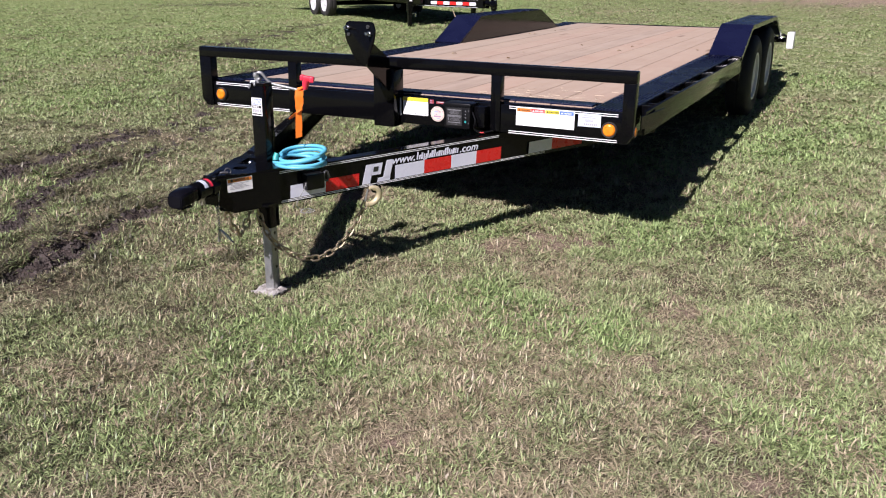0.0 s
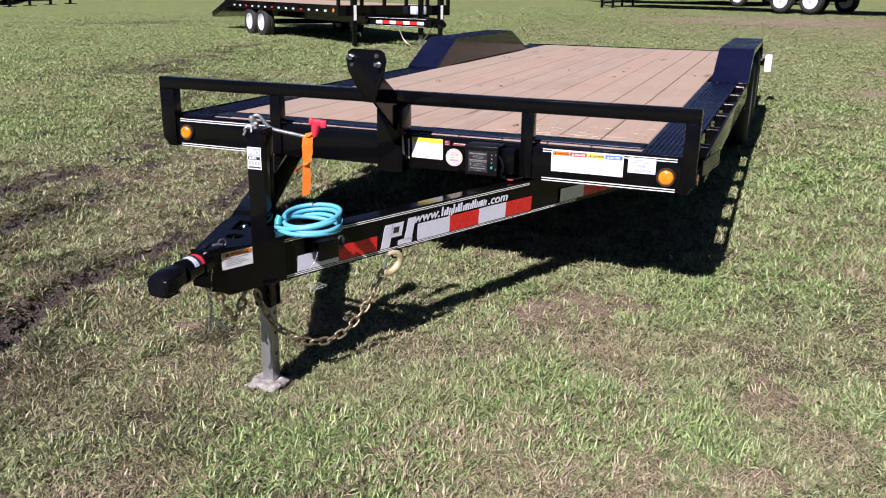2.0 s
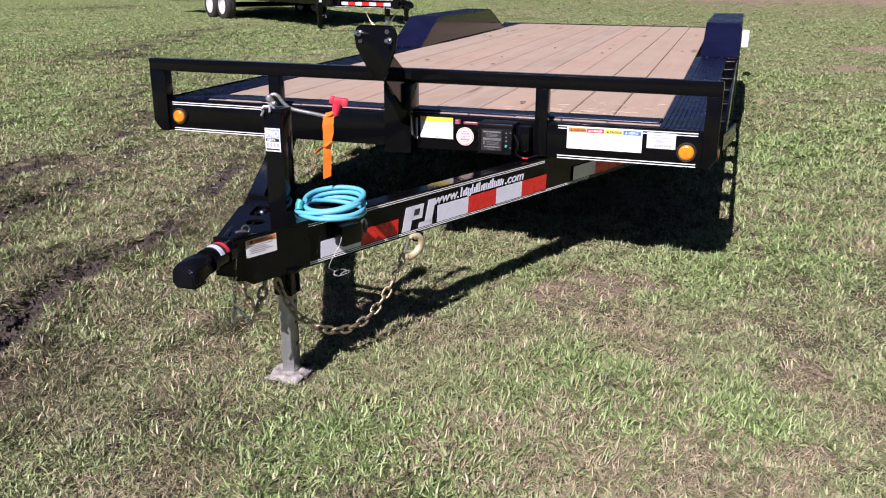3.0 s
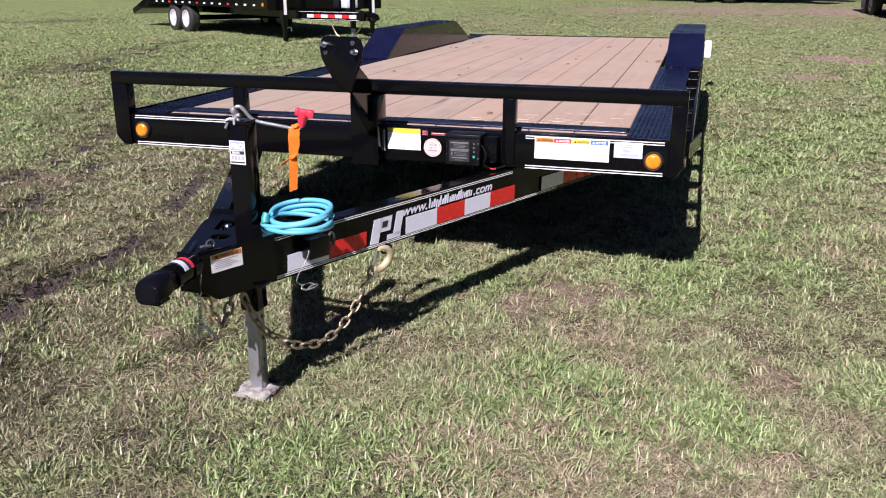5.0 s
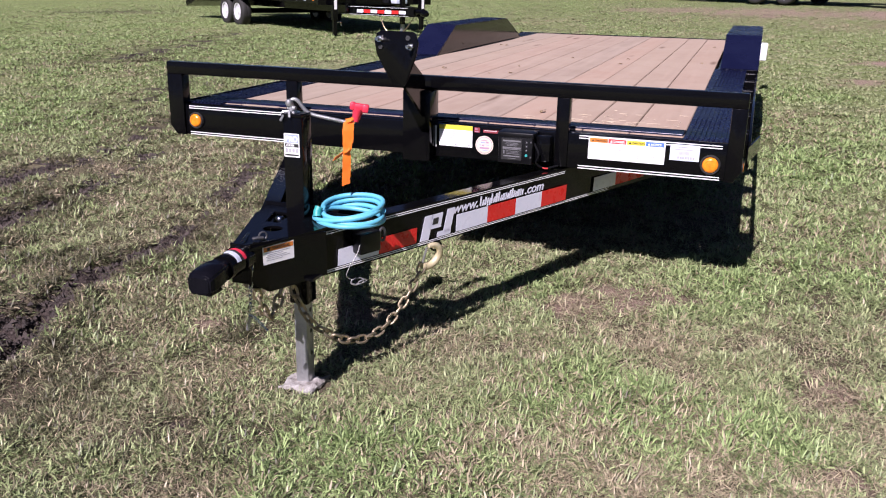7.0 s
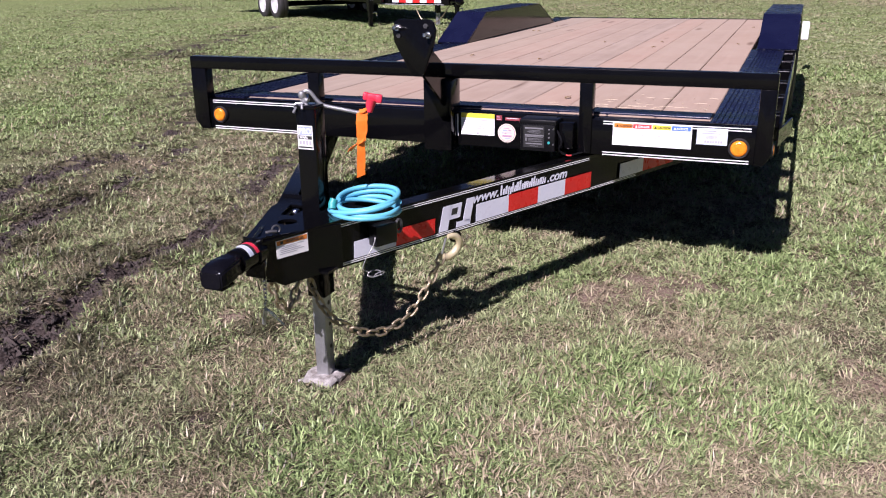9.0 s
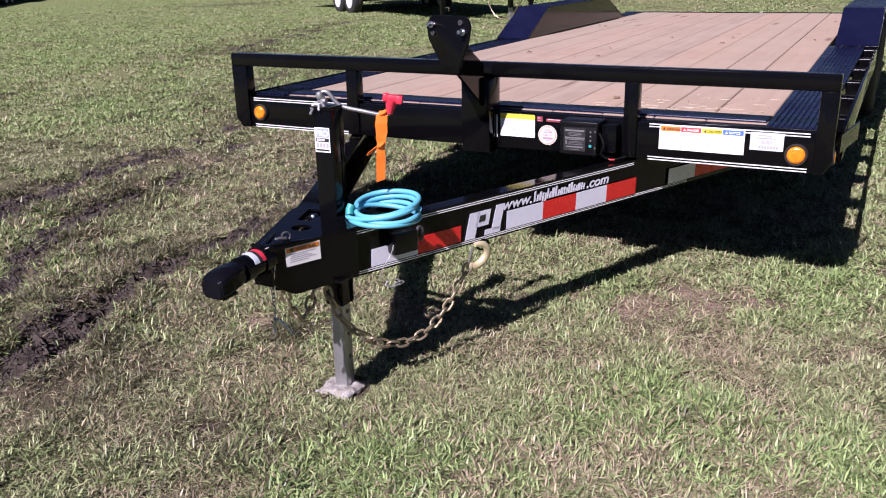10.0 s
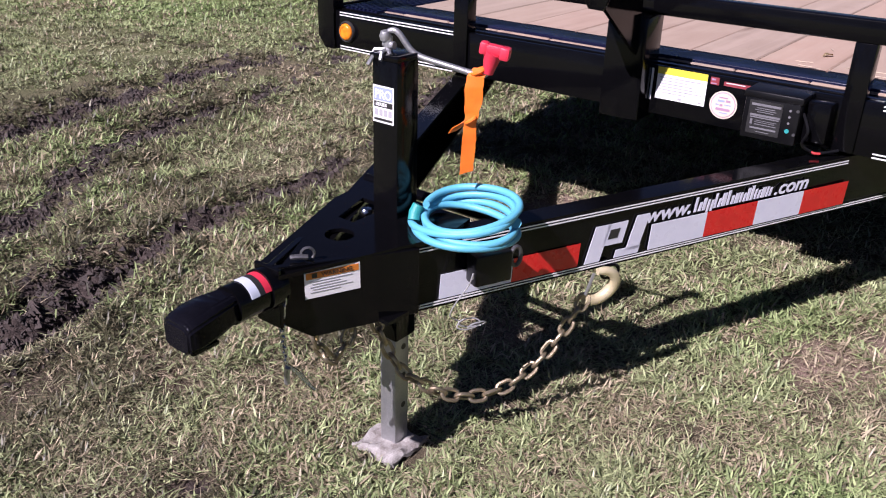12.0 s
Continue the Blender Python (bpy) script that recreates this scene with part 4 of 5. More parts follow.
fl.bars("print", FAINT_INK, [(0.010 + 0.004 * (j % 2), 0.092 - 0.012 * (j * 5 % 3), 0.0300 - 0.0055 * j, 0.0315 - 0.0055 * j) for j in range(5)], lab)
word = bpy.data.curves.new("warning_word", "FONT")
word.body, word.size, word.extrude = "WARNING", 0.0125, 0.0003
wo = new("warning_word", word)
wo.matrix_basis = Matrix.LocRotScale(fl.at(0.032, 0.0385, 0.0030), Matrix((fl.u, fl.v, fl.n)).transposed().to_quaternion(), None)
wo.parent = lab
word.materials.append(BLACK_INK)
part("nose_front", cube_bm(-0.060, 0.004, -1.384, -1.376, 0.478, 0.596, 0.002), BLACK, trailer)

# top plate, with a large hole and an opening behind
def plate_with_holes(outline, holes, z, thick):
    bm = bmesh.new()
    loops = [outline] + holes
    edges = []
    for lp in loops:
        vs = [bm.verts.new((x, y, z + SLOPE * (y + 1.06))) for x, y in lp]
        edges += [bm.edges.new((vs[i], vs[(i + 1) % len(vs)])) for i in range(len(vs))]
    fill = bmesh.ops.triangle_fill(bm, use_beauty=True, use_dissolve=False, edges=edges)
    ext = bmesh.ops.extrude_face_region(bm, geom=[f for f in bm.faces])
    bmesh.ops.translate(bm, vec=(0, 0, thick), verts=[q for q in ext["geom"] if isinstance(q, bmesh.types.BMVert)])
    return bm


ring = [(-0.038 + 0.030 * math.cos(k * math.pi / 12), -1.188 + 0.028 * math.sin(k * math.pi / 12)) for k in range(24)]
gap = [(-0.100, -1.128), (-0.058, -1.128), (-0.058, -1.020), (-0.132, -1.020)]
out2 = [(-0.058, -1.384), (0.004, -1.384), (0.124, -1.060), (0.110, -0.960), (-0.188, -0.960), (-0.178, -1.060)]
part("top_plate", plate_with_holes(out2, [ring, gap], 0.5815, 0.008), BLACK, trailer, "black gusset plate with a round hole")
part("inner_plate", cube_bm(-0.15, 0.10, -1.20, -0.96, 0.440, 0.448), BLACK, trailer)
part("bolt_head", lathe(bmesh.new(), [(0.006, -0.135), (0.006, 0.0), (0.015, 0.001), (0.015, 0.010), (0.011, 0.016), (0.002, 0.018)], 12, pose(-0.096, -1.048, 0.5680)), CHROME, trailer, "bright bolt head", smooth=True)

# coupler
cp = part("coupler_tube", tube(bmesh.new(), [(CX - 0.008, -1.360, 0.545), (CX - 0.009, -1.470, 0.543)], 0.036, 24), BLACK, trailer, "black round coupler tube with stickers", smooth=True)
cp.location.z = 0.008
part("coupler_sleeve", tube(bmesh.new(), [(CX - 0.008, -1.376, 0.545), (CX - 0.008, -1.402, 0.545)], 0.041, 24), BLACK, cp, smooth=True)
def wrap(name, material, y0, y1, a0, a1, label):
    bm = bmesh.new()
    ring = [(CX - 0.008 + 0.0368 * math.cos(a0 + (a1 - a0) * k / 12), 0.545 + 0.0368 * math.sin(a0 + (a1 - a0) * k / 12)) for k in range(13)]
    inner = [(CX - 0.008 + 0.0355 * math.cos(a0 + (a1 - a0) * k / 12), 0.545 + 0.0355 * math.sin(a0 + (a1 - a0) * k / 12)) for k in range(12, -1, -1)]
    part(name, prism(bm, [(x, y0, z) for x, z in ring + inner], (0, y1 - y0, 0)), material, cp, label, smooth=True)


wrap("white_sticker", VINYLBLUE, -1.446, -1.428, 0.35, 1.9, "white sticker round the tube")
wrap("black_sticker", BLACK_INK, -1.4275, -1.416, 0.35, 2.2, "black band of a sticker")
wrap("red_sticker", KNOB, -1.4155, -1.402, 0.35, 2.2, "red sticker round the tube")
sections = [(-1.446, 0.027, 0.027, 0.544), (-1.458, 0.026, 0.026, 0.544), (-1.476, 0.029, 0.027, 0.543), (-1.500, 0.034, 0.030, 0.541), (-1.528, 0.038, 0.032, 0.538), (-1.552, 0.039, 0.032, 0.534), (-1.570, 0.037, 0.030, 0.531), (-1.578, 0.033, 0.025, 0.528)]
bm, rings = bmesh.new(), []
for y, hx, hz, zc in sections:
    cut = 0.34
    shape = [(1, -1 + cut), (1, 1 - cut), (1 - cut, 1), (-1 + cut, 1), (-1, 1 - cut), (-1, -1 + cut), (-1 + cut, -1), (1 - cut, -1)]
    rings.append([bm.verts.new((CX - 0.010 + hx * a, y, zc + hz * b)) for a, b in shape])
for a, b in zip(rings, rings[1:]):
    for k in range(8):
        bm.faces.new((a[k], a[(k + 1) % 8], b[(k + 1) % 8], b[k]))
bm.faces.new(rings[0]), bm.faces.new(rings[-1][::-1])
bmesh.ops.bevel(bm, geom=bm.edges[:], offset=0.0036, segments=3, affect="EDGES")
part("ball_socket", bm, SOCKET, cp, "glossy black faceted ball socket", smooth=True)
part("socket_rim", cube_bm(CX - 0.040, CX + 0.020, -1.570, -1.515, 0.4985, 0.507, 0.003), BLACK, cp, smooth=True)
part("latch_pin", tube(bmesh.new(), [(-0.014, -1.338, 0.592), (-0.004, -1.330, 0.594), (0.008, -1.316, 0.592)], 0.0050, 8), DARK_STEEL, cp, "thin dark steel pin", smooth=True)
bm = tube(bmesh.new(), [Vector((0.004, -1.312, 0.596)) + 0.012 * Vector((math.cos(a) * 0.6, math.cos(a) * 0.8, math.sin(a))) for a in (2 * math.pi * k / 14 for k in range(14))], 0.003, 6, True)
part("pin_ring", bm, DARK_STEEL, cp, "steel pin ring", smooth=True)

# jack
jack = part("jack_tube", cube_bm(-0.052, 0.013, -1.062, -0.997, 0.298, 0.913, 0.005), BLACK, trailer, "black square trailer jack with a crank on top", smooth=True)
jack.location.x = -0.0125
part("jack_cap", cube_bm(-0.055, 0.016, -1.065, -0.994, 0.906, 0.918, 0.003), BLACK, jack, smooth=True)
bm = cube_bm(-0.043, 0.003, -1.053, -1.007, 0.010, 0.40, 0.004)
part("drop_leg", bm, GALV, jack, "galvanised square drop leg", smooth=True)
lf = Face((0.003, -1.053, 0.0), (0, 1, 0), (0, 0, 1))
# no real holes: flat black discs painted for the dark inside them
for b in (0.115, 0.195, 0.270):
    lf.disc("pin_hole", BLACK_INK, 0.027, b, 0.0075, jack, -0.0005, 0.0005, 14)
bm = cube_bm(-0.083, 0.044, -1.108, -0.981, 0.004, 0.012)
bmesh.ops.subdivide_edges(bm, edges=bm.edges[:], cuts=9, use_grid_fill=True)
for q in bm.verts:
    edge = max(abs(q.co.x + 0.0185), abs(q.co.y + 1.0445)) / 0.0675
    q.co.z += 0.010 * (noise.noise(q.co * 45) + 0.4) + 0.012 * max(0.0, noise.noise(q.co * 21 + Vector((3, 1, 2)))) - 0.010 * max(0.0, edge - 0.75) / 0.25
    q.co.x += 0.007 * noise.noise(q.co * 30 + Vector((7, 0, 0))) * edge
    q.co.y += 0.007 * noise.noise(q.co * 30 + Vector((0, 9, 0))) * edge
part("foot_plate", bm, MUDDY, jack, "steel foot plate caked with dried mud", smooth=True)
js = Face((-0.0480, -1.0622, 0.7845), (1, 0, 0), (0, 0, 1))
lab = js.sheet("jack_label", VINYL, 0.0, 0.053, 0.0, 0.073, jack, 0.0003, 0.0012, label="white rectangular sticker with blue and black print")
js.bars("panel", SOFT_BLUE, [(0.003, 0.050, 0.044, 0.070)], lab, 0.0013, 0.0017)
letters("PRO", js, 0.0055, 0.0480, 0.0245, VINYL, lab, 0.90, 0.0, 0.0020)
js.bars("panel", BLACK_INK, [(0.003, 0.050, 0.031, 0.042)], lab, 0.0013, 0.0017)
letters("SERIES", js, 0.0075, 0.0335, 0.0092, VINYL, lab, 1.12, 0.0, 0.0020)
js.bars("print", FAINT_INK, [(0.005 + 0.0115 * k, 0.0135 + 0.0115 * k, 0.014, 0.027) for k in range(4)], lab, 0.0013, 0.0017)
js.bars("panel", BLACK_INK, [(0.003, 0.050, 0.004, 0.009)], lab, 0.0013, 0.0017)
bm = tube(bmesh.new(), [(-0.038, -1.030, 0.916), (-0.038, -1.030, 0.945)], 0.009, 10)
tube(bm, [(-0.048, -1.030, 0.930), (-0.022, -1.030, 0.930)], 0.007, 10)
part("crank_socket", bm, GALV, jack, "grey crank socket", smooth=True)
for k in range(5):
    a = 0.4 + k * 1.25
    part("gear_leaf", tube(bmesh.new(), [(-0.038, -1.036, 0.921), (-0.038 + 0.018 * math.cos(a), -1.052 + 0.014 * math.sin(a), 0.921 - 0.010 * (k % 2)), (-0.038 + 0.026 * math.cos(a), -1.056 + 0.020 * math.sin(a), 0.908 - 0.012 * (k % 2))], 0.004, 6), GALV, jack, smooth=True)
crank = part("crank_arm", tube(bmesh.new(), smooth_line([(-0.046, -1.030, 0.944), (-0.034, -1.026, 0.956), (-0.020, -1.020, 0.952), (-0.002, -1.010, 0.925), (0.018, -1.000, 0.910), (0.077, -0.977, 0.896), (0.122, -0.958, 0.886), (0.138, -0.952, 0.889), (0.143, -0.950, 0.905)]), 0.0062, 10), GALV, jack, "bent grey steel crank arm", smooth=True)
part("crank_ball", lathe(bmesh.new(), [(0.002, -0.012), (0.009, -0.009), (0.012, 0), (0.009, 0.009), (0.002, 0.012)], 14, pose(-0.042, -1.034, 0.946)), GALV, jack, smooth=True)
kb = tube(bmesh.new(), [(0.142, -0.951, 0.890), (0.145, -0.950, 0.905), (0.149, -0.949, 0.922), (0.152, -0.948, 0.930)], 1.0, 14, taper=[0.010, 0.013, 0.017, 0.019])
grip = Matrix.LocRotScale((0.155, -0.950, 0.936), Euler((0, radians(8), radians(22))), None)
box(kb, -0.027, 0.028, -0.010, 0.010, -0.009, 0.010, 0.005, grip)
box(kb, -0.029, -0.012, -0.011, 0.011, -0.012, 0.012, 0.005, grip)
box(kb, 0.010, 0.030, -0.012, 0.012, -0.015, 0.010, 0.005, grip)
part("crank_knob", kb, KNOB, crank, "pinkish red plastic crank knob", smooth=True)

# safety chains
def chain_links(path, parent, material, pitch, r, wire):
    pts = smooth_line(path, 24)
    acc, nxt, k, first = 0.0, 0.0, 0, None
    for a, b in zip(pts, pts[1:]):
        d = (b - a).length
        while nxt <= acc + d:
            p, t = a.lerp(b, (nxt - acc) / d), (b - a).normalized()
            q = t.to_track_quat("X", "Z") @ Euler((radians(45 + 90 * (k % 2) + 9 * math.sin(k * 2.7)), 0, 0)).to_quaternion()
            m = Matrix.LocRotScale(p, q, None)
            if first is None:
                bm = bmesh.new()
                h = pitch * 0.62
                ring = [(h - r + r * math.cos(u), r * math.sin(u), 0) for u in (math.pi * (j / 5 - 0.5) for j in range(6))]
                ring += [(-(h - r) - r * math.cos(u), -r * math.sin(u), 0) for u in (math.pi * (j / 5 - 0.5) for j in range(6))]
                tube(bm, ring, wire, 7, True)
                first = part("chain_link", bm, material, parent, smooth=True)
                first.matrix_basis = m
            else:
                again(first, m)
            nxt += pitch
            k += 1
        acc += d


hook_path = smooth_line([(0.292, -0.724, 0.440), (0.306, -0.702, 0.438), (0.314, -0.682, 0.420), (0.310, -0.674, 0.396), (0.298, -0.684, 0.372), (0.282, -0.706, 0.360), (0.268, -0.726, 0.366)], 5)
hook = part("chain_hook", tube(bmesh.new(), hook_path, 0.0140, 12, taper=[0.55 + 0.45 * min(1, i / 12) for i in range(len(hook_path))]), HOOKCOAT, trailer, "cream yellow zinc chain hook", smooth=True)
part("hook_latch", tube(bmesh.new(), [(0.286, -0.728, 0.434), (0.272, -0.730, 0.378)], 0.004, 8), GALV, hook, smooth=True)
part("hook_eye", tube(bmesh.new(), [(0.305 + 0.010 * math.cos(a), -0.690 + 0.022 * math.cos(a), 0.432 + 0.016 * math.sin(a)) for a in (2 * math.pi * k / 14 for k in range(14))], 0.004, 8, True), BLACK, hook, smooth=True)
chain_links([(-0.040, -1.098, 0.420), (-0.028, -1.098, 0.364), (-0.006, -1.086, 0.297), (0.018, -1.068, 0.243), (0.050, -1.031, 0.200), (0.081, -0.989, 0.165), (0.120, -0.934, 0.146), (0.152, -0.891, 0.151), (0.183, -0.848, 0.174), (0.213, -0.807, 0.220), (0.238, -0.772, 0.274), (0.255, -0.748, 0.322), (0.270, -0.727, 0.366)], hook, ZINC, 0.0335, 0.0120, 0.0046)
clip = part("chain_bracket", cube_bm(-0.085, -0.015, -1.13, -1.075, 0.412, 0.432, 0.003), BLACK, trailer)
chain_links([(-0.062, -1.268, 0.430), (-0.060, -1.252, 0.385), (-0.056, -1.226, 0.330), (-0.052, -1.200, 0.306), (-0.048, -1.172, 0.326), (-0.045, -1.146, 0.372), (-0.043, -1.125, 0.415)], clip, ZINC, 0.0335, 0.0120, 0.0046)
pin = part("coupler_pin", tube(bmesh.new(), [(-0.030, -1.345, 0.365), (-0.042, -1.338, 0.338), (-0.052, -1.330, 0.312)], 0.006, 8), GALV, trailer, "loose steel coupler pin hanging on a small chain", smooth=True)
part("pin_clip", tube(bmesh.new(), smooth_line([(-0.034, -1.345, 0.370), (-0.018, -1.325, 0.345), (-0.004, -1.312, 0.316), (0.001, -1.308, 0.308), (-0.012, -1.320, 0.328), (-0.030, -1.340, 0.362)]), 0.0035, 8), CHROME, pin, smooth=True)
chain_links([(0.000, -1.372, 0.530), (-0.006, -1.374, 0.470), (-0.016, -1.362, 0.410), (-0.030, -1.347, 0.372)], pin, CHROME, 0.014, 0.0048, 0.0020)

part("cross_tube", tube(bmesh.new(), [(-0.232, -0.900, 0.576), (0.190, -0.900, 0.576)], 0.0125, 16), BLACK, trailer, "round cross tube between the tongue beams", smooth=True)

# plug holder and loose wire on the beam
ph = part("plug_holder", prism(bmesh.new(), [tf.at(ts(-1.014), 0.048, 0.001), tf.at(ts(-0.936), 0.048, 0.001), tf.at(ts(-0.936), 0.116, 0.001), tf.at(ts(-1.014), 0.116, 0.001)], tf.n * 0.042, 0.006), PLASTIC, rbeam, "black plastic plug holder", smooth=True)
part("holder_ring", tube(bmesh.new(), [tf.at(ts(-0.926) + 0.012 * math.cos(a), 0.098 + 0.021 * math.sin(a), 0.036) for a in (2 * math.pi * k / 18 for k in range(18))], 0.0045, 8, True), DARK_STEEL, ph, "dull grey ring", smooth=True)
loose = smooth_line([tf.at(ts(-1.018), 0.070, 0.040), tf.at(ts(-1.022), 0.086, 0.048), tf.at(ts(-1.030), 0.060, 0.046), tf.at(ts(-1.050), 0.022, 0.036), tf.at(ts(-1.056), -0.008, 0.026), tf.at(ts(-1.046), -0.022, 0.022)]
                    + [tf.at(ts(-1.022 + 0.002 * k) + 0.024 * math.cos(2.2 + 1.05 * k), -0.038 - 0.0008 * k + 0.009 * math.sin(2.2 + 1.05 * k), 0.022 + 0.010 * math.sin(0.7 * k)) for k in range(14)], 6)
part("loose_wire", tube(bmesh.new(), loose, 0.0016, 6), WIRE, ph, "loose pale coiled wire", smooth=True)

# side decks with lengthwise ribs, rub rails, stake pockets
def side_deck(side, y0, y1):
    lo, hi = sorted((side * EDGE, side * 1.222))
    lo += 0.001
    pts = [(lo, y0, DECK_Z - 0.012), (lo, y0, DECK_Z - 0.002)]
    for k in range(9):
        x = lo + 0.014 + k * 0.0195
        pts += [(x - 0.0055, y0, DECK_Z - 0.002), (x - 0.0030, y0, DECK_Z + 0.0040), (x + 0.0030, y0, DECK_Z + 0.0040), (x + 0.0055, y0, DECK_Z - 0.002)]
    pts += [(hi, y0, DECK_Z - 0.002), (hi, y0, DECK_Z - 0.012)]
    return prism(bmesh.new(), pts, (0, y1 - y0, 0))


for side in (1, -1):
    for y0, y1 in ((0.044, 3.06), (5.67, REAR_Y)):
        part("side_deck", side_deck(side, y0, y1), SKY_TREAD, trailer, "black ribbed steel side deck")
    lo, hi = sorted((side * 1.202, side * 1.210))
    part("side_channel", cube_bm(lo, hi, 0.045, REAR_Y, 0.605, DECK_Z - 0.013, 0.001), BLACK, trailer)
    lo, hi = sorted((side * 1.283, side * 1.295))
    rail = part("rub_rail", cube_bm(lo, hi, 0.115, 3.045, 0.625, DECK_Z - 0.004, 0.003), BLACK, trailer, "black flat steel rub rail", smooth=True)
    lo, hi = sorted((side * 1.222, side * 1.283))
    pocket = None
    for k, y in enumerate((0.36, 0.87, 1.38, 1.89, 2.40, 2.91, 3.14)):
        if pocket is None:
            pts = [(lo, -0.045), (hi, -0.045), (hi, -0.035), (lo + 0.006, -0.035), (lo + 0.006, 0.035), (hi, 0.035), (hi, 0.045), (lo, 0.045)]
            bm = prism(bmesh.new(), [(x, y, 0.635) for x, y in pts], (0, 0, DECK_Z - 0.641), 0.003)
            pocket = part("stake_pocket", bm, BLACK, rail)
            pocket.location.y = y
        else:
            again(pocket, pose(0, y, 0))
    a, b = (side * 1.288, 0.070), (side * 1.330, 0.340)
    bm = prism(bmesh.new(), [(a[0], a[1], 0.660), (b[0], b[1], 0.664), (b[0], b[1], 0.728), (a[0], a[1], 0.722)], (side * -0.006, 0.0035, 0), 0.001)
    part("rail_end", bm, BLACK, rail, "slanted end plate of the rub rail")
sr = Face((1.273, 0.016, 0.655), (0, 1, 0), (0, 0, 1))
amber_lamp(sr, 0.006, 0.0, 0.021, trailer, 0.35)

# under frame
for x in (-0.82, 0.82):
    part("main_rail", cube_bm(x - 0.03, x + 0.03, 1.25, REAR_Y - 0.02, 0.455, 0.602, 0.003), BLACK, trailer)
cross = None
for k in range(15):
    y = 0.30 + 0.49 * k
    if cross is None:
        cross = part("cross_member", cube_bm(-1.20, 1.20, -0.02, 0.02, 0.605, DECK_Z - 0.043), BLACK, trailer)
        cross.location.y = y
    else:
        again(cross, pose(0, y, 0))
part("rear_channel", cube_bm(-1.25, 1.25, REAR_Y, REAR_Y + 0.05, 0.600, DECK_Z + 0.006, 0.004), BLACK, trailer, smooth=True)

# fenders
FY = ((3.05, DECK_Z), (3.50, 0.949), (5.10, 0.949), (5.68, DECK_Z))
for side in (1, -1):
    x_in, x_out = side * EDGE, side * 1.297
    bm = bmesh.new()
    for (y0, z0), (y1, z1) in zip(FY, FY[1:]):
        n = Vector((0, z0 - z1, y1 - y0)).normalized() * 0.007
        prism(bm, [(x_in, y0, z0), (x_out, y0, z0), (x_out, y1, z1), (x_in, y1, z1)], n)
    fender = part("fender", bm, SKY_TREAD, trailer, "black drive-over steel fender with slanted ends")
    bm = prism(bmesh.new(), [(x_in, y, z + (0.004 if i in (1, 2) else -0.01)) for i, (y, z) in enumerate(FY)], (side * 0.006, 0, 0))
    part("inner_wall", bm, BLACK, fender)
    bm = bmesh.new()
    for (y0, z0), (y1, z1) in zip(FY, FY[1:]):
        prism(bm, [(x_out, y0, z0), (x_out, y1, z1), (x_out, y1, z1 - 0.030), (x_out, y0, z0 - 0.030)], (side * -0.006, 0, 0))
    part("outer_lip", bm, BLACK, fender)
    bm = bmesh.new()
    for k in range(12):
        x = side * (EDGE + 0.018 + 0.0195 * k)
        prism(bm, [(x - 0.005, 3.52, 0.956), (x + 0.005, 3.52, 0.956), (x + 0.002, 3.52, 0.9595), (x - 0.002, 3.52, 0.9595)], (0, 1.56, 0))
    part("tread_ribs", bm, SKY_TREAD, fender)
    for y in (3.02, 5.70):
        for k in range(2):
            part("tie_bolt", lathe(bmesh.new(), [(0.010, 0), (0.010, 0.006), (0.004, 0.009)], 8, pose(side * (1.09 + 0.10 * k), y, DECK_Z - 0.001)), CHROME, fender)
    part("mud_plate", cube_bm(*sorted((side * 1.222, side * 1.29)), 3.048, 3.056, 0.56, DECK_Z, 0.001), BLACK, fender)


# wheels
def wheel(parent, m, radius, width, rim_r, rim_mat, label):
    """A tyre with its rim, axle along x, outer face towards +x."""
    r, w = radius, width / 2
    prof = [(rim_r, -w * 0.80), (rim_r + 0.35 * (r - rim_r), -w), (r - 0.045, -w * 0.96), (r - 0.012, -w * 0.78), (r, -w * 0.6), (r, -w * 0.12), (r - 0.009, -w * 0.10), (r - 0.009, w * 0.10), (r, w * 0.12), (r, w * 0.6), (r - 0.012, w * 0.78), (r - 0.045, w * 0.96), (rim_r + 0.35 * (r - rim_r), w), (rim_r, w * 0.80)]
    ax = Euler((0, radians(90), 0)).to_matrix().to_4x4()
    tyre = part("tyre", lathe(bmesh.new(), prof, 48, ax, False), RUBBER, parent, label, smooth=True)
    tyre.matrix_basis = m
    rp = [(0.001, w * 0.80), (0.03, w * 0.82), (0.05, w * 0.66), (rim_r * 0.55, w * 0.60), (rim_r * 0.80, w * 0.72), (rim_r * 0.90, w * 0.62), (rim_r * 0.95, w * 0.88), (rim_r * 1.04, w * 0.92), (rim_r * 1.02, -w * 0.8), (0.001, -w * 0.7)]
    rim = part("rim", lathe(bmesh.new(), rp, 32, ax), rim_mat, tyre, "pale steel wheel rim", smooth=True)
    bm = bmesh.new()
    for k in range(6):
        a = k * math.pi / 3
        lathe(bm, [(0.009, 0.0), (0.009, 0.012), (0.004, 0.016)], 8, pose(w * 0.36, 0.057 * math.cos(a), 0.057 * math.sin(a), 0, 90, 0))
    part("lug_nuts", bm, CHROME, tyre)
    return tyre


for side in (1, -1):
    for y in (4.00, 4.87):
        zc = float(ground_z(side * 1.18, y)) + 0.335
        m = pose(side * 1.198, y, zc) if side > 0 else pose(side * 1.198, y, zc, 0, 0, 180)
        wheel(trailer, m, 0.345, 0.205, 0.192, RIM, "black trailer tyre on a pale rim")
for y in (4.00, 4.87):
    part("axle", tube(bmesh.new(), [(-1.12, y, 0.50), (1.12, y, 0.50)], 0.038, 12), BLACK, trailer)

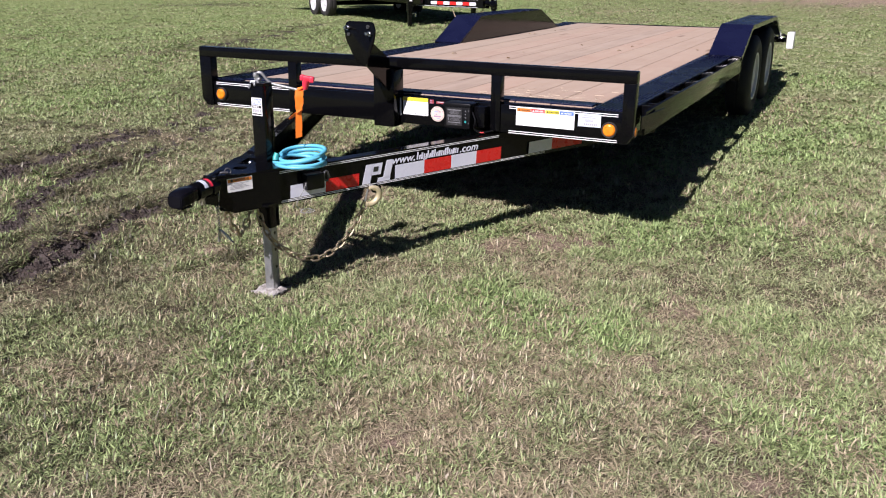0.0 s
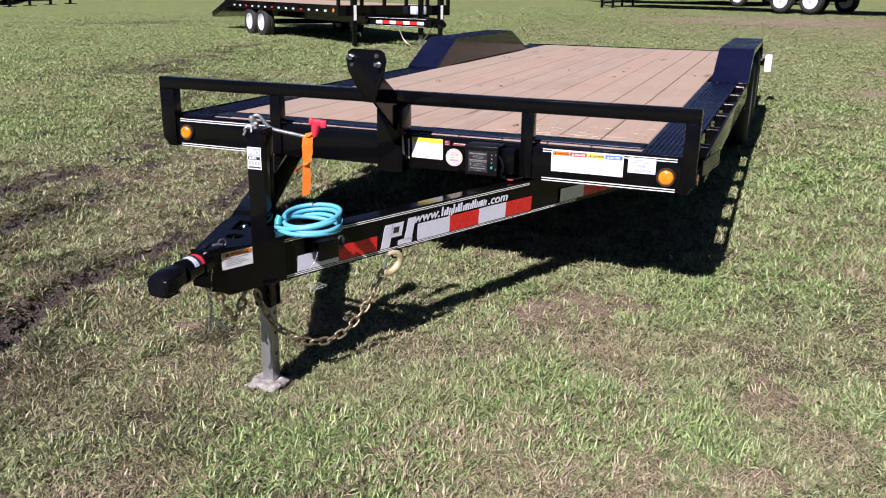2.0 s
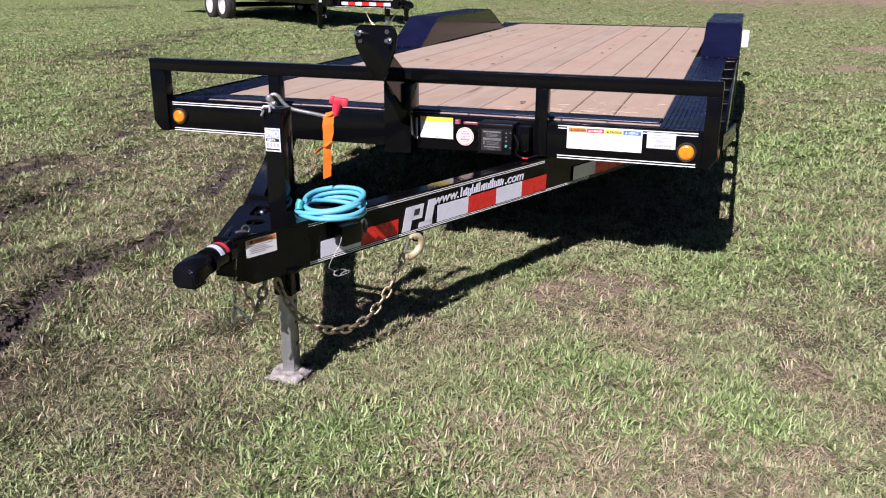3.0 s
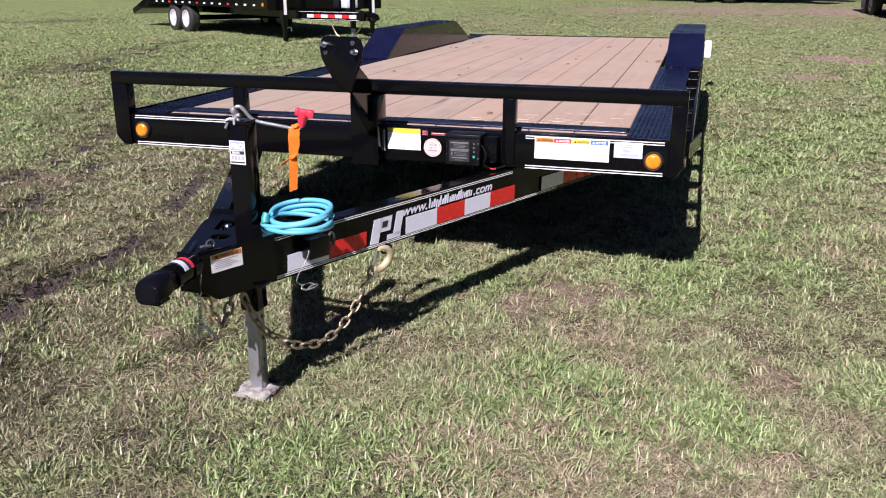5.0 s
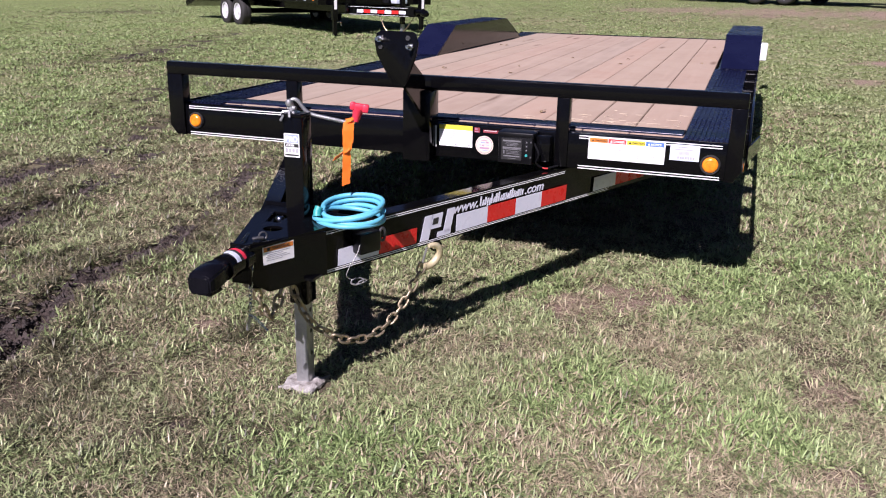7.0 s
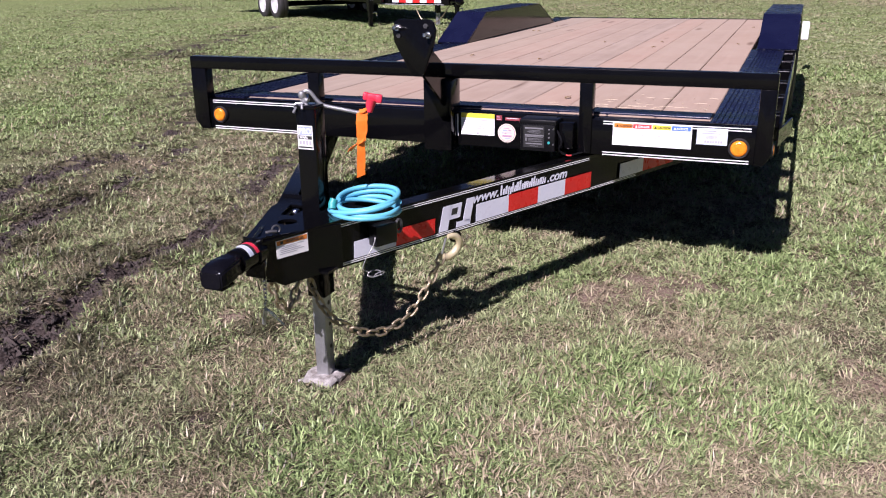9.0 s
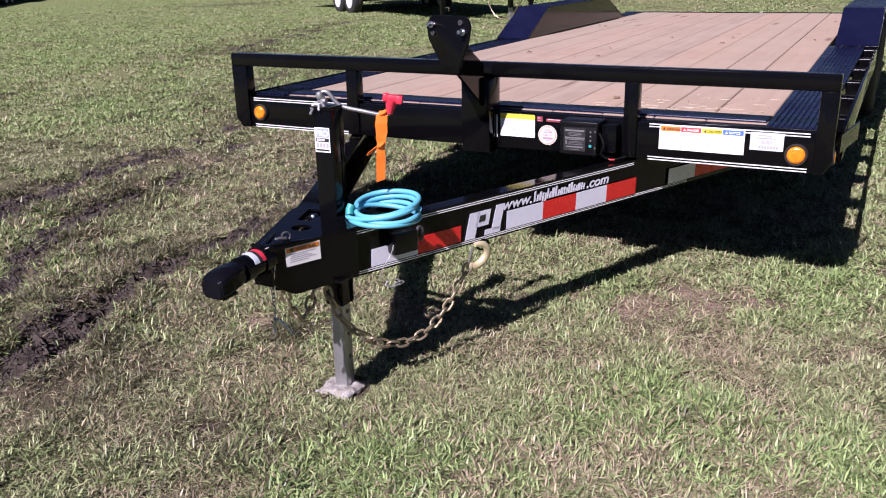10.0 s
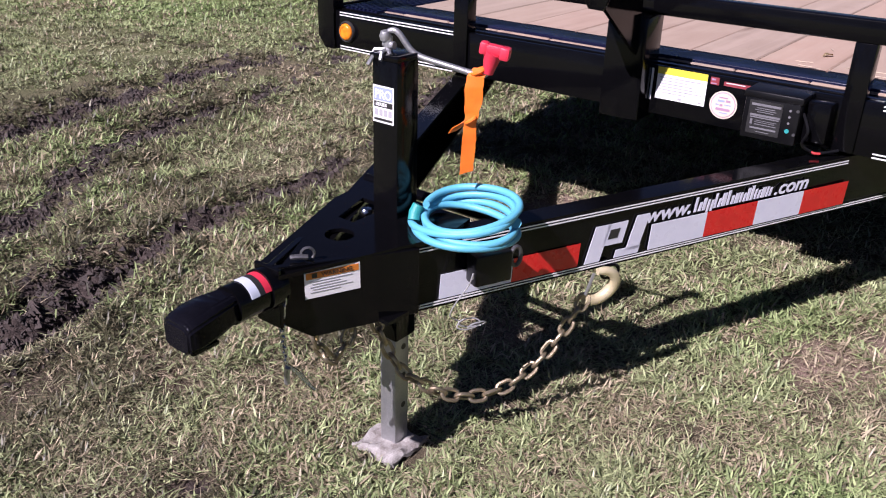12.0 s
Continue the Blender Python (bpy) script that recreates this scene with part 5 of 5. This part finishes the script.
# white box behind the fender
bk = part("bracket", cube_bm(1.205, 1.292, 6.32, 6.35, 0.625, 0.675, 0.003), BLACK, trailer, "black steel bracket holding a white box")
part("bracket_arm", tube(bmesh.new(), [(1.215, 6.15, 0.68), (1.260, 6.28, 0.71), (1.300, 6.33, 0.68)], 0.012, 8), BLACK, bk)
part("white_box", cube_bm(1.300, 1.372, 6.28, 6.43, 0.560, 0.735, 0.012), VINYL, bk, "white rounded plastic box", smooth=True)

# deck boards
# unseen solid sheet, widened to shut out sun slits beside the boards
deck = part("deck_frame", cube_bm(-1.075, 1.075, 0.20, REAR_Y - 0.01, DECK_Z - 0.0445, DECK_Z - 0.040), BLACK, trailer)
NB = 10
PITCH = 0.2
rb = random.Random(5)
for k in range(NB + 1):
    bm = bmesh.new()
    wide = (0.210, 0.188)[k] if k < 2 else PITCH if k < NB else 2 * EDGE - 0.398 - (NB - 2) * PITCH
    right = EDGE - (0.0, 0.210)[k] if k < 2 else EDGE - 0.398 - PITCH * (k - 2)
    w = wide / 2 - rb.uniform(0.0008, 0.0022)
    pts = [(-w, DECK_Z - 0.039), (w, DECK_Z - 0.039), (w, DECK_Z - 0.004), (w - 0.004, DECK_Z), (-w + 0.004, DECK_Z), (-w, DECK_Z - 0.004)]
    prism(bm, [(x, 0.082, z) for x, z in pts], (0, REAR_Y - 0.086, 0))
    p = part("plank", bm, WOOD, deck)
    p.location = (right - wide / 2, 0, rb.uniform(-0.002, 0.001))

# things lying on the tongue and the crank
coil = thing("coiled_hose", "turquoise rubber coil lying on the trailer tongue beside the jack", "hose", (0.134, -1.008, 0.005))
loops = [  # each turn: centre x, y, height, half length, half breadth, tilt about x, tilt about y
    (0.000, -0.004, 0.587, 0.105, 0.094, 0.00, 0.02), (0.008, 0.000, 0.596, 0.096, 0.080, 0.06, -0.12), (-0.008, 0.004, 0.607, 0.106, 0.094, 0.08, 0.14), (0.006, 0.008, 0.621, 0.093, 0.086, 0.20, 0.10), (0.003, 0.008, 0.632, 0.097, 0.089, 0.24, 0.05),
]
pts = []
for i in range(200):
    t = 3.97 * i / 199
    k = min(int(t), 3)
    f = t - k
    cx, cy, cz, hx, hy, tx, ty = ((1 - f) * p + f * q for p, q in zip(loops[k], loops[k + 1]))
    a = -2.58 + 2 * math.pi * t
    x, y = hx * math.cos(a) + 0.003 * math.sin(2.3 * a), hy * math.sin(a) + 0.003 * math.sin(1.7 * a + 1)
    pts.append(Vector((cx + x, cy + y, cz + tx * y * 0.8 + ty * x)))
part("sleeve", tube(bmesh.new(), pts, 0.0076, 12), CYAN, coil, smooth=True)
part("tie_clip", tube(bmesh.new(), [(-0.086, -0.058, 0.598), (-0.090, -0.050, 0.612), (-0.087, -0.042, 0.626)], 0.0125, 12), TEAL, coil, "teal plastic tie clip", smooth=True)
part("tie_clip", tube(bmesh.new(), [(0.086, 0.040, 0.600), (0.094, 0.034, 0.612), (0.100, 0.026, 0.618)], 0.0105, 12), CYAN, coil, "turquoise tie clip", smooth=True)

ribbon = thing("orange_ribbon", "bright orange plastic ribbon tied to the jack crank", "ribbon", (0.113, -0.957, 0.0))


def ribbon_strip(rows, cuts):
    bm, strip = bmesh.new(), []
    for x, y, z, tw, hw in rows:
        d = Vector((math.cos(tw + 0.45), math.sin(tw + 0.45), 0.25 * math.sin(3 * tw))) * hw
        strip.append((bm.verts.new(Vector((x, y, z)) - d), bm.verts.new(Vector((x, y, z)) + d)))
    for (a, b), (c, d) in zip(strip, strip[1:]):
        bm.faces.new((a, b, d, c))
    bmesh.ops.subdivide_edges(bm, edges=bm.edges[:], cuts=cuts, use_grid_fill=True)
    for q in bm.verts:
        q.co += Vector((0.3, 1.0, 0.3)) * 0.004 * noise.noise(q.co * 70)
    bmesh.ops.solidify(bm, geom=bm.faces[:], thickness=0.0012)
    return bm


part("long_tail", ribbon_strip([(0.002, 0.006, 0.897, 0.0, 0.016), (0.000, -0.010, 0.884, 0.0, 0.017), (-0.001, -0.012, 0.860, 0.05, 0.0168), (-0.003, -0.011, 0.832, 0.12, 0.0160), (-0.005, -0.011, 0.808, 0.10, 0.0140),
                                (-0.007, -0.012, 0.794, 0.1, 0.0115), (-0.008, -0.012, 0.776, 0.25, 0.0125), (-0.009, -0.010, 0.748, 0.35, 0.0135), (-0.011, -0.011, 0.715, 0.30, 0.0135), (-0.012, -0.011, 0.690, 0.35, 0.0115)], 2), RIBBON, ribbon, smooth=True)
part("short_tail", ribbon_strip([(-0.006, -0.015, 0.802, 0.2, 0.007), (-0.020, -0.017, 0.792, 0.7, 0.010), (-0.034, -0.014, 0.782, 0.5, 0.012), (-0.047, -0.013, 0.768, 0.9, 0.011)], 2), RIBBON, ribbon, smooth=True)
for z, w in ((0.893, 0.0125), (0.799, 0.0095)):
    part("knot", tube(bmesh.new(), [(w * math.cos(a) - (0.007 if z < 0.85 else 0), 0.75 * w * math.sin(a) - (0.012 if z < 0.85 else 0.002), z + 0.006 * math.sin(a + 1)) for a in (2 * math.pi * k / 12 for k in range(12))], 0.0042, 8, True), RIBBON, ribbon, smooth=True)

# ---- other trailers on the lot ----
def lot_trailer(name, label, at, turn, length, width, deck_z, axles, wheel_r, ramps, headboard, tape, rim_mat, group):
    """A parked flatbed; its front faces -y and its front edge lies at y = 0, ground at z = 0."""
    t = thing(name, label, "trailer", at, turn, group)
    h, tz = width / 2, (0.40 if tape else 0.24)
    for side in (1, -1):
        lo, hi = sorted((side * (h - 0.03), side * h))
        rail = part("side_rail", cube_bm(lo, hi, 0, length, deck_z - (0.17 if tape else 0.24), deck_z, 0.004), BLACK, t)
        if tape:
            sf = Face((side * h, 0, deck_z - 0.13), (0, side, 0), (0, 0, 1))
            for k in range(16):
                a = 0.45 + k * 0.375
                if a < length - 0.3:
                    a0, a1 = sorted((side * a, side * (a + 0.10)))
                    sf.sheet("reflective_tape", (TAPE_W, TAPE_R)[k % 4 == 3], a0, a0 + 0.10, 0.0, 0.035, rail, 0.0005, 0.002)
            amber_lamp(sf, side * 0.14, 0.03, 0.035, rail)
        lo, hi = sorted((side * (h * 0.55 - 0.03), side * (h * 0.55 + 0.03)))
        part("main_beam", cube_bm(lo, hi, -0.1, length - 0.4, deck_z - 0.34, deck_z - 0.165, 0.003), BLACK, t)
        pts = [(side * h * 0.55, 0.3), (side * 0.05, -1.45)]
        a, b = Vector((*pts[0], 0)), Vector((*pts[1], 0))
        n = Vector((b.y - a.y, a.x - b.x, 0)).normalized() * 0.06
        tb = part("tongue_beam", prism(bmesh.new(), [a + Vector((0, 0, tz)), b + Vector((0, 0, tz)), b + Vector((0, 0, tz + 0.17)), a + Vector((0, 0, tz + 0.17))], n, 0.003), BLACK, t)
        out = (b - a).normalized()
        if tape:
            bf = Face(a + Vector((0, 0, tz)) + (n if n.x * side > 0 else Vector()), out if side < 0 else out, (0, 0, 1))
            if bf.n.x * side < 0:
                bf = Face(b + Vector((0, 0, tz)) + (n if n.x * side > 0 else Vector()), -out, (0, 0, 1))
            for hh in (0.010, 0.150):
                bf.sheet("pinstripe", VINYL, 0.15, 1.75, hh, hh + 0.005, tb, 0.001, 0.002)
            for k in range(7):
                bf.sheet("reflective_tape", (TAPE_W, TAPE_R)[k % 2] if k not in (4,) else TAPE_W, 0.55 + 0.165 * k, 0.705 + 0.165 * k, 0.045, 0.105, tb, 0.001, 0.002)
    part("front_channel", cube_bm(-h, h, -0.03, 0.03, deck_z - 0.20, deck_z, 0.004), BLACK, t)
    part("rear_channel", cube_bm(-h, h, length - 0.03, length + 0.03, deck_z - 0.20, deck_z, 0.004), BLACK, t)
    nb = 10
    dk = part("deck_frame", cube_bm(-h + 0.04, h - 0.04, 0.04, length - 0.04, deck_z - 0.06, deck_z - 0.05), BLACK, t)
    pw = (2 * h - 0.08) / nb
    pl = part("plank", cube_bm(-pw / 2 + 0.003, pw / 2 - 0.003, 0.04, length - 0.04, deck_z - 0.045, deck_z - 0.003, 0.003), WOOD, dk)
    pl.location.x = -h + 0.04 + pw / 2
    for k in range(1, nb):
        again(pl, pose(-h + 0.04 + pw * (k + 0.5), 0, 0))
    if headboard:
        hb = part("headboard_rail", cube_bm(-h, h, -0.03, 0.03, deck_z + 0.30, deck_z + 0.36, 0.004), BLACK, t)
        for k in range(6):
            x = -h + 0.03 + (2 * h - 0.06) * k / 5
            part("headboard_post", cube_bm(x - 0.03, x + 0.03, -0.03, 0.03, deck_z, deck_z + 0.30, 0.003), BLACK, hb)
    for side in (1, -1):
        for y in axles:
            x = side * (h - 0.14)
            wheel(t, pose(x, y, wheel_r) if side > 0 else pose(x, y, wheel_r, 0, 0, 180), wheel_r, 0.24, wheel_r * (0.56 if tape else 0.62), rim_mat, "black tyre on a white rim")
    for y in axles:
        part("axle", tube(bmesh.new(), [(-h + 0.15, y, wheel_r), (h - 0.15, y, wheel_r)], 0.045, 10), BLACK, t)
    if ramps:
        for side in (1, -1):
            lo, hi = sorted((side * 0.35, side * (h - 0.05)))
            r = part("ramp", prism(bmesh.new(), [(lo, length + 0.02, deck_z - 0.18), (lo, length + 0.05, deck_z), (lo, length + 1.15, deck_z - 0.33), (lo, length + 1.10, deck_z - 0.45)], (hi - lo, 0, 0), 0.004), BLACK, t, "black steel loading ramp")
            for k in range(4):
                y = length + 0.2 + 0.24 * k
                part("ramp_cleat", cube_bm(lo + 0.03, hi - 0.03, y, y + 0.04, deck_z - 0.06 - 0.072 * k, deck_z - 0.02 - 0.072 * k), VINYL if tape else BLACK, r)
    jk = part("jack_tube", cube_bm(-0.04, 0.04, -0.98, -0.90, 0.25, tz + 0.60, 0.004), BLACK, t)
    part("drop_leg", cube_bm(-0.03, 0.03, -0.97, -0.91, 0.02, 0.3, 0.003), GALV, jk)
    part("foot_plate", cube_bm(-0.09, 0.09, -1.03, -0.85, 0.005, 0.02, 0.003), GALV, jk)
    cpl = part("coupler", tube(bmesh.new(), [(0, -1.40, tz + 0.09), (0, -1.55, tz + 0.09), (0, -1.62, tz + 0.08), (0, -1.70, tz + 0.07), (0, -1.76, tz + 0.06)], 1.0, 16, taper=[0.045, 0.045, 0.06, 0.065, 0.04]), BLACK, t, smooth=True)
    return t


gz = float(ground_z(-6.6, 11.5))
yard = lot_trailer("flatbed_trailer", "black deckover trailer with white wheels and rear ramps, parked behind", (-5.88, 12.52, gz), 56.0, 6.0, 2.59, 0.775, (3.86, 4.56), 0.315, True, True, True, RIM, "trailers on the lot")
for x in (-1.0, 1.0):
    jl = part("drop_jack", cube_bm(x - 0.05, x + 0.05, -0.17, -0.07, 0.30, 1.05, 0.004), BLACK, yard, "black side jack with a white sticker")
    part("drop_leg", cube_bm(x - 0.035, x + 0.035, -0.155, -0.085, 0.02, 0.32, 0.003), BLACK, jl)
    part("foot_plate", cube_bm(x - 0.09, x + 0.09, -0.21, -0.03, 0.005, 0.02, 0.003), BLACK, jl)
    part("jack_sticker", cube_bm(x - 0.03, x + 0.03, -0.1725, -0.1705, 0.50, 0.78), VINYL, jl)
    part("jack_handle", tube(bmesh.new(), [(x + 0.05, -0.12, 0.26), (x + 0.12, -0.14, 0.27), (x + 0.13, -0.14, 0.20)], 0.012, 8), CHROME, jl, smooth=True)
part("tool_box", cube_bm(0.30, 0.56, -0.28, -0.06, 0.60, 0.76, 0.02), VINYLBLUE, yard, "pale blue and white box behind the tongue", smooth=True)
part("safety_chain", tube(bmesh.new(), smooth_line([(-0.36, -0.70, 0.40), (-0.30, -0.82, 0.16), (-0.22, -1.0, 0.06), (-0.12, -1.2, 0.16), (-0.04, -1.42, 0.42)]), 0.009, 6), ZINC, yard, "pale hanging safety chain")

lot_trailer("flatbed_trailer", "long dark flatbed trailer with white wheels, far across the lawn", (-4.85, 31.3, float(ground_z(-1, 29))), -119.0, 10.5, 2.5, 1.0, (7.35, 8.35), 0.385, True, False, False, RIM, "trailers on the lot")
lot_trailer("flatbed_trailer", "dark flatbed trailer parked behind a longer one", (-6.7, 36.6, float(ground_z(-3, 34))), -119.0, 8.5, 2.5, 0.95, (7.6,), 0.375, False, True, False, RIM, "trailers on the lot")
lot_trailer("flatbed_trailer", "low dark trailer frame behind the longer ones", (-2.6, 37.2, float(ground_z(0, 35))), -119.0, 6.0, 2.1, 0.52, (4.9,), 0.30, False, False, False, RIM, "trailers on the lot")
for x, y in ((-5.2, 30.05), (-4.72, 31.6)):
    lr = thing("loading_ramp", "black steel ladder ramp standing upright on the lawn", "ramp", (x, y, float(ground_z(x, y))), -10.0, "upright ramps")
    for px in (-0.22, 0.22):
        part("side_rail", cube_bm(px - 0.04, px + 0.04, -0.04, 0.04, 0.0, 1.7, 0.006), BLACK, lr)
    for k in range(6):
        part("rung", cube_bm(-0.18, 0.18, -0.025, 0.025, 0.16 + 0.27 * k, 0.21 + 0.27 * k, 0.004), BLACK, lr)
lot_trailer("utility_trailer", "small dark utility trailer at the edge of the lawn", (5.98, 18.4, float(ground_z(5.5, 20))), 2.0, 3.6, 1.9, 0.62, (1.55, 2.4), 0.30, False, True, False, GALV, "trailers on the lot")
for i, (x, y, turn) in enumerate(((-27.5, 15.5, 40.0), (-29.8, 18.8, 40.0), (-31.5, 22.0, 40.0), (-33.6, 26.0, 40.0), (-36.6, 31.0, 44.0), (-37.5, 35.0, 44.0))):
    lot_trailer("flatbed_trailer", "dark flatbed trailer in a row far across the lawn", (x, y, float(ground_z(x, y))), turn, 6.2, 2.3, 0.72, (3.4, 4.2), 0.36, False, i < 2, False, RIM, "row of trailers")
for i, (x, y) in enumerate(((-30.6, 25.4), (-30.8, 26.7), (-30.9, 28.0), (-30.6, 28.9), (-32.8, 34.3))):
    g = float(ground_z(x, y))
    st = thing("trailer_stand", "dark upright steel trailer stand on the lawn", "stand", (x, y, g), 0, "stands")
    part("post", cube_bm(-0.05, 0.05, -0.05, 0.05, 0.02, 1.4, 0.01), BLACK, st)
    part("foot_plate", cube_bm(-0.2, 0.2, -0.2, 0.2, 0.0, 0.03, 0.005), BLACK, st)

# ---- fallen leaves on the deck ----
LEAF = worn("dry_leaf", (0.50, 0.40, 0.24), (0.30, 0.20, 0.10), 40.0, 0.6, 0.8, bump=0.0005)
rl = random.Random(12)
for k in range(16):
    x, y = rl.uniform(-0.95, 0.98), 0.35 + 5.2 * rl.random() ** 1.3
    lf_t = thing("fallen_leaf", "small dry curled leaf on the deck boards", "leaf", (x, y, DECK_Z + 0.001), rl.uniform(0, 360), "fallen leaves")
    n, size = 8, rl.uniform(0.012, 0.024)
    bm = bmesh.new()
    mid = [bm.verts.new((size * (i / (n - 1) * 2 - 1), 0, 0.004 * math.sin(3.1 * i / (n - 1)))) for i in range(n)]
    for sgn in (1, -1):
        rim = [bm.verts.new((q.co.x, sgn * size * 0.45 * math.sin(math.pi * min(1, max(0.02, i / (n - 1)))), q.co.z + 0.005 * math.sin(math.pi * i / (n - 1)))) for i, q in enumerate(mid)]
        for i in range(n - 1):
            bm.faces.new((mid[i], mid[i + 1], rim[i + 1], rim[i]))
    bmesh.ops.solidify(bm, geom=bm.faces[:], thickness=0.0006)
    part("blade", bm, LEAF, lf_t)

# pale shavings by the front edge of the deck
rs = np.random.default_rng(21)
n = 70
lx, ly = np.clip(rs.normal(0.72, 0.20, n), 0.2, 1.0), 0.22 + 0.5 * rs.beta(1.2, 2.5, n)
litter_bm = bmesh.new()
for x, y in zip(lx, ly):
    a, l, w = rs.uniform(0, math.pi), rs.uniform(0.012, 0.055), rs.uniform(0.0012, 0.0028)
    c, d, e = Vector((x, y, DECK_Z + 0.0015)), Vector((math.cos(a), math.sin(a), 0)) * l / 2, Vector((-math.sin(a), math.cos(a), 0)) * w / 2
    prism(litter_bm, [c - d, c + e, c + d, c - e], (0, 0, 0.0015))
STRAW = worn("pale_straw", (0.66, 0.58, 0.44), (0.52, 0.44, 0.32), 40.0, 0.6, 0.8, bump=0.0)
tagged(part("straw_litter", litter_bm, STRAW), "pale straw and shavings scattered on the deck boards", "litter", kind="stuff")

# the boards and the far side are not quite square to the headboard: they run a little aside towards the rear
DRIFT = -0.012
bpy.context.view_layer.update()
for ob in list(trailer.children_recursive) + [o for o in bpy.data.objects if o.name.startswith("fallen_leaf")]:
    at = ob.matrix_world
    middle = at @ (0.5 * (Vector(ob.bound_box[0]) + Vector(ob.bound_box[6])))
    plate = ob.name.startswith("side_deck")
    if ob.name.startswith(("rim", "lug_nuts", "blade")) or (middle.x > 1.046 and not plate):
        continue
    if ob.type == "MESH" and ob.data.users == 1 and not ob.name.startswith("tyre"):
        for q in ob.data.vertices:
            if not plate or q.co.x < 1.05:
                q.co.x += DRIFT * max(0.0, (at @ q.co).y - 0.10)
    elif ob.type in ("EMPTY", "MESH"):
        ob.location.x += DRIFT * max(0.0, middle.y - 0.10)

# ---- woods round the field ----
FOLIAGE = worn("far_foliage", (0.045, 0.075, 0.022), (0.085, 0.115, 0.040), 0.6, 0.6, 0.8, bump=0.0)
rw = np.random.default_rng(3)
verts, faces = [], []
for k in range(170):
    a = 2 * math.pi * (k + rw.uniform(-0.4, 0.4)) / 170
    r = rw.uniform(58, 84)
    cx, cy, tall = r * math.cos(a), 8 + r * math.sin(a), rw.uniform(9, 16)
    base = float(ground_z(cx, cy))
    for j in range(150):
        u, w, h = rw.normal(0, 1), rw.normal(0, 1), rw.uniform(0.06, 1.0)
        spread_r = 2.6 * math.sqrt(max(0.05, 1 - abs(h - 0.5) ** 1.5 * 1.6)) * 0.7
        c = np.array([cx + u * spread_r, cy + w * spread_r, base + h * tall])
        d1, d2 = rw.normal(0, 1, 3), rw.normal(0, 1, 3)
        d1 /= np.linalg.norm(d1)
        d2 = d2 - d1 * (d1 @ d2)
        d2 /= np.linalg.norm(d2)
        e = rw.uniform(0.35, 0.8)
        i0 = len(verts)
        verts += [tuple(c + e * d1), tuple(c + 0.5 * e * d2), tuple(c - e * d1), tuple(c - 0.5 * e * d2)]
        faces.append((i0, i0 + 1, i0 + 2, i0 + 3))
me = bpy.data.meshes.new("far_woods")
me.from_pydata(verts, [], faces)
me.materials.append(FOLIAGE)
tagged(new("far_woods", me), "dark green wood edge round the field", "trees", kind="stuff")
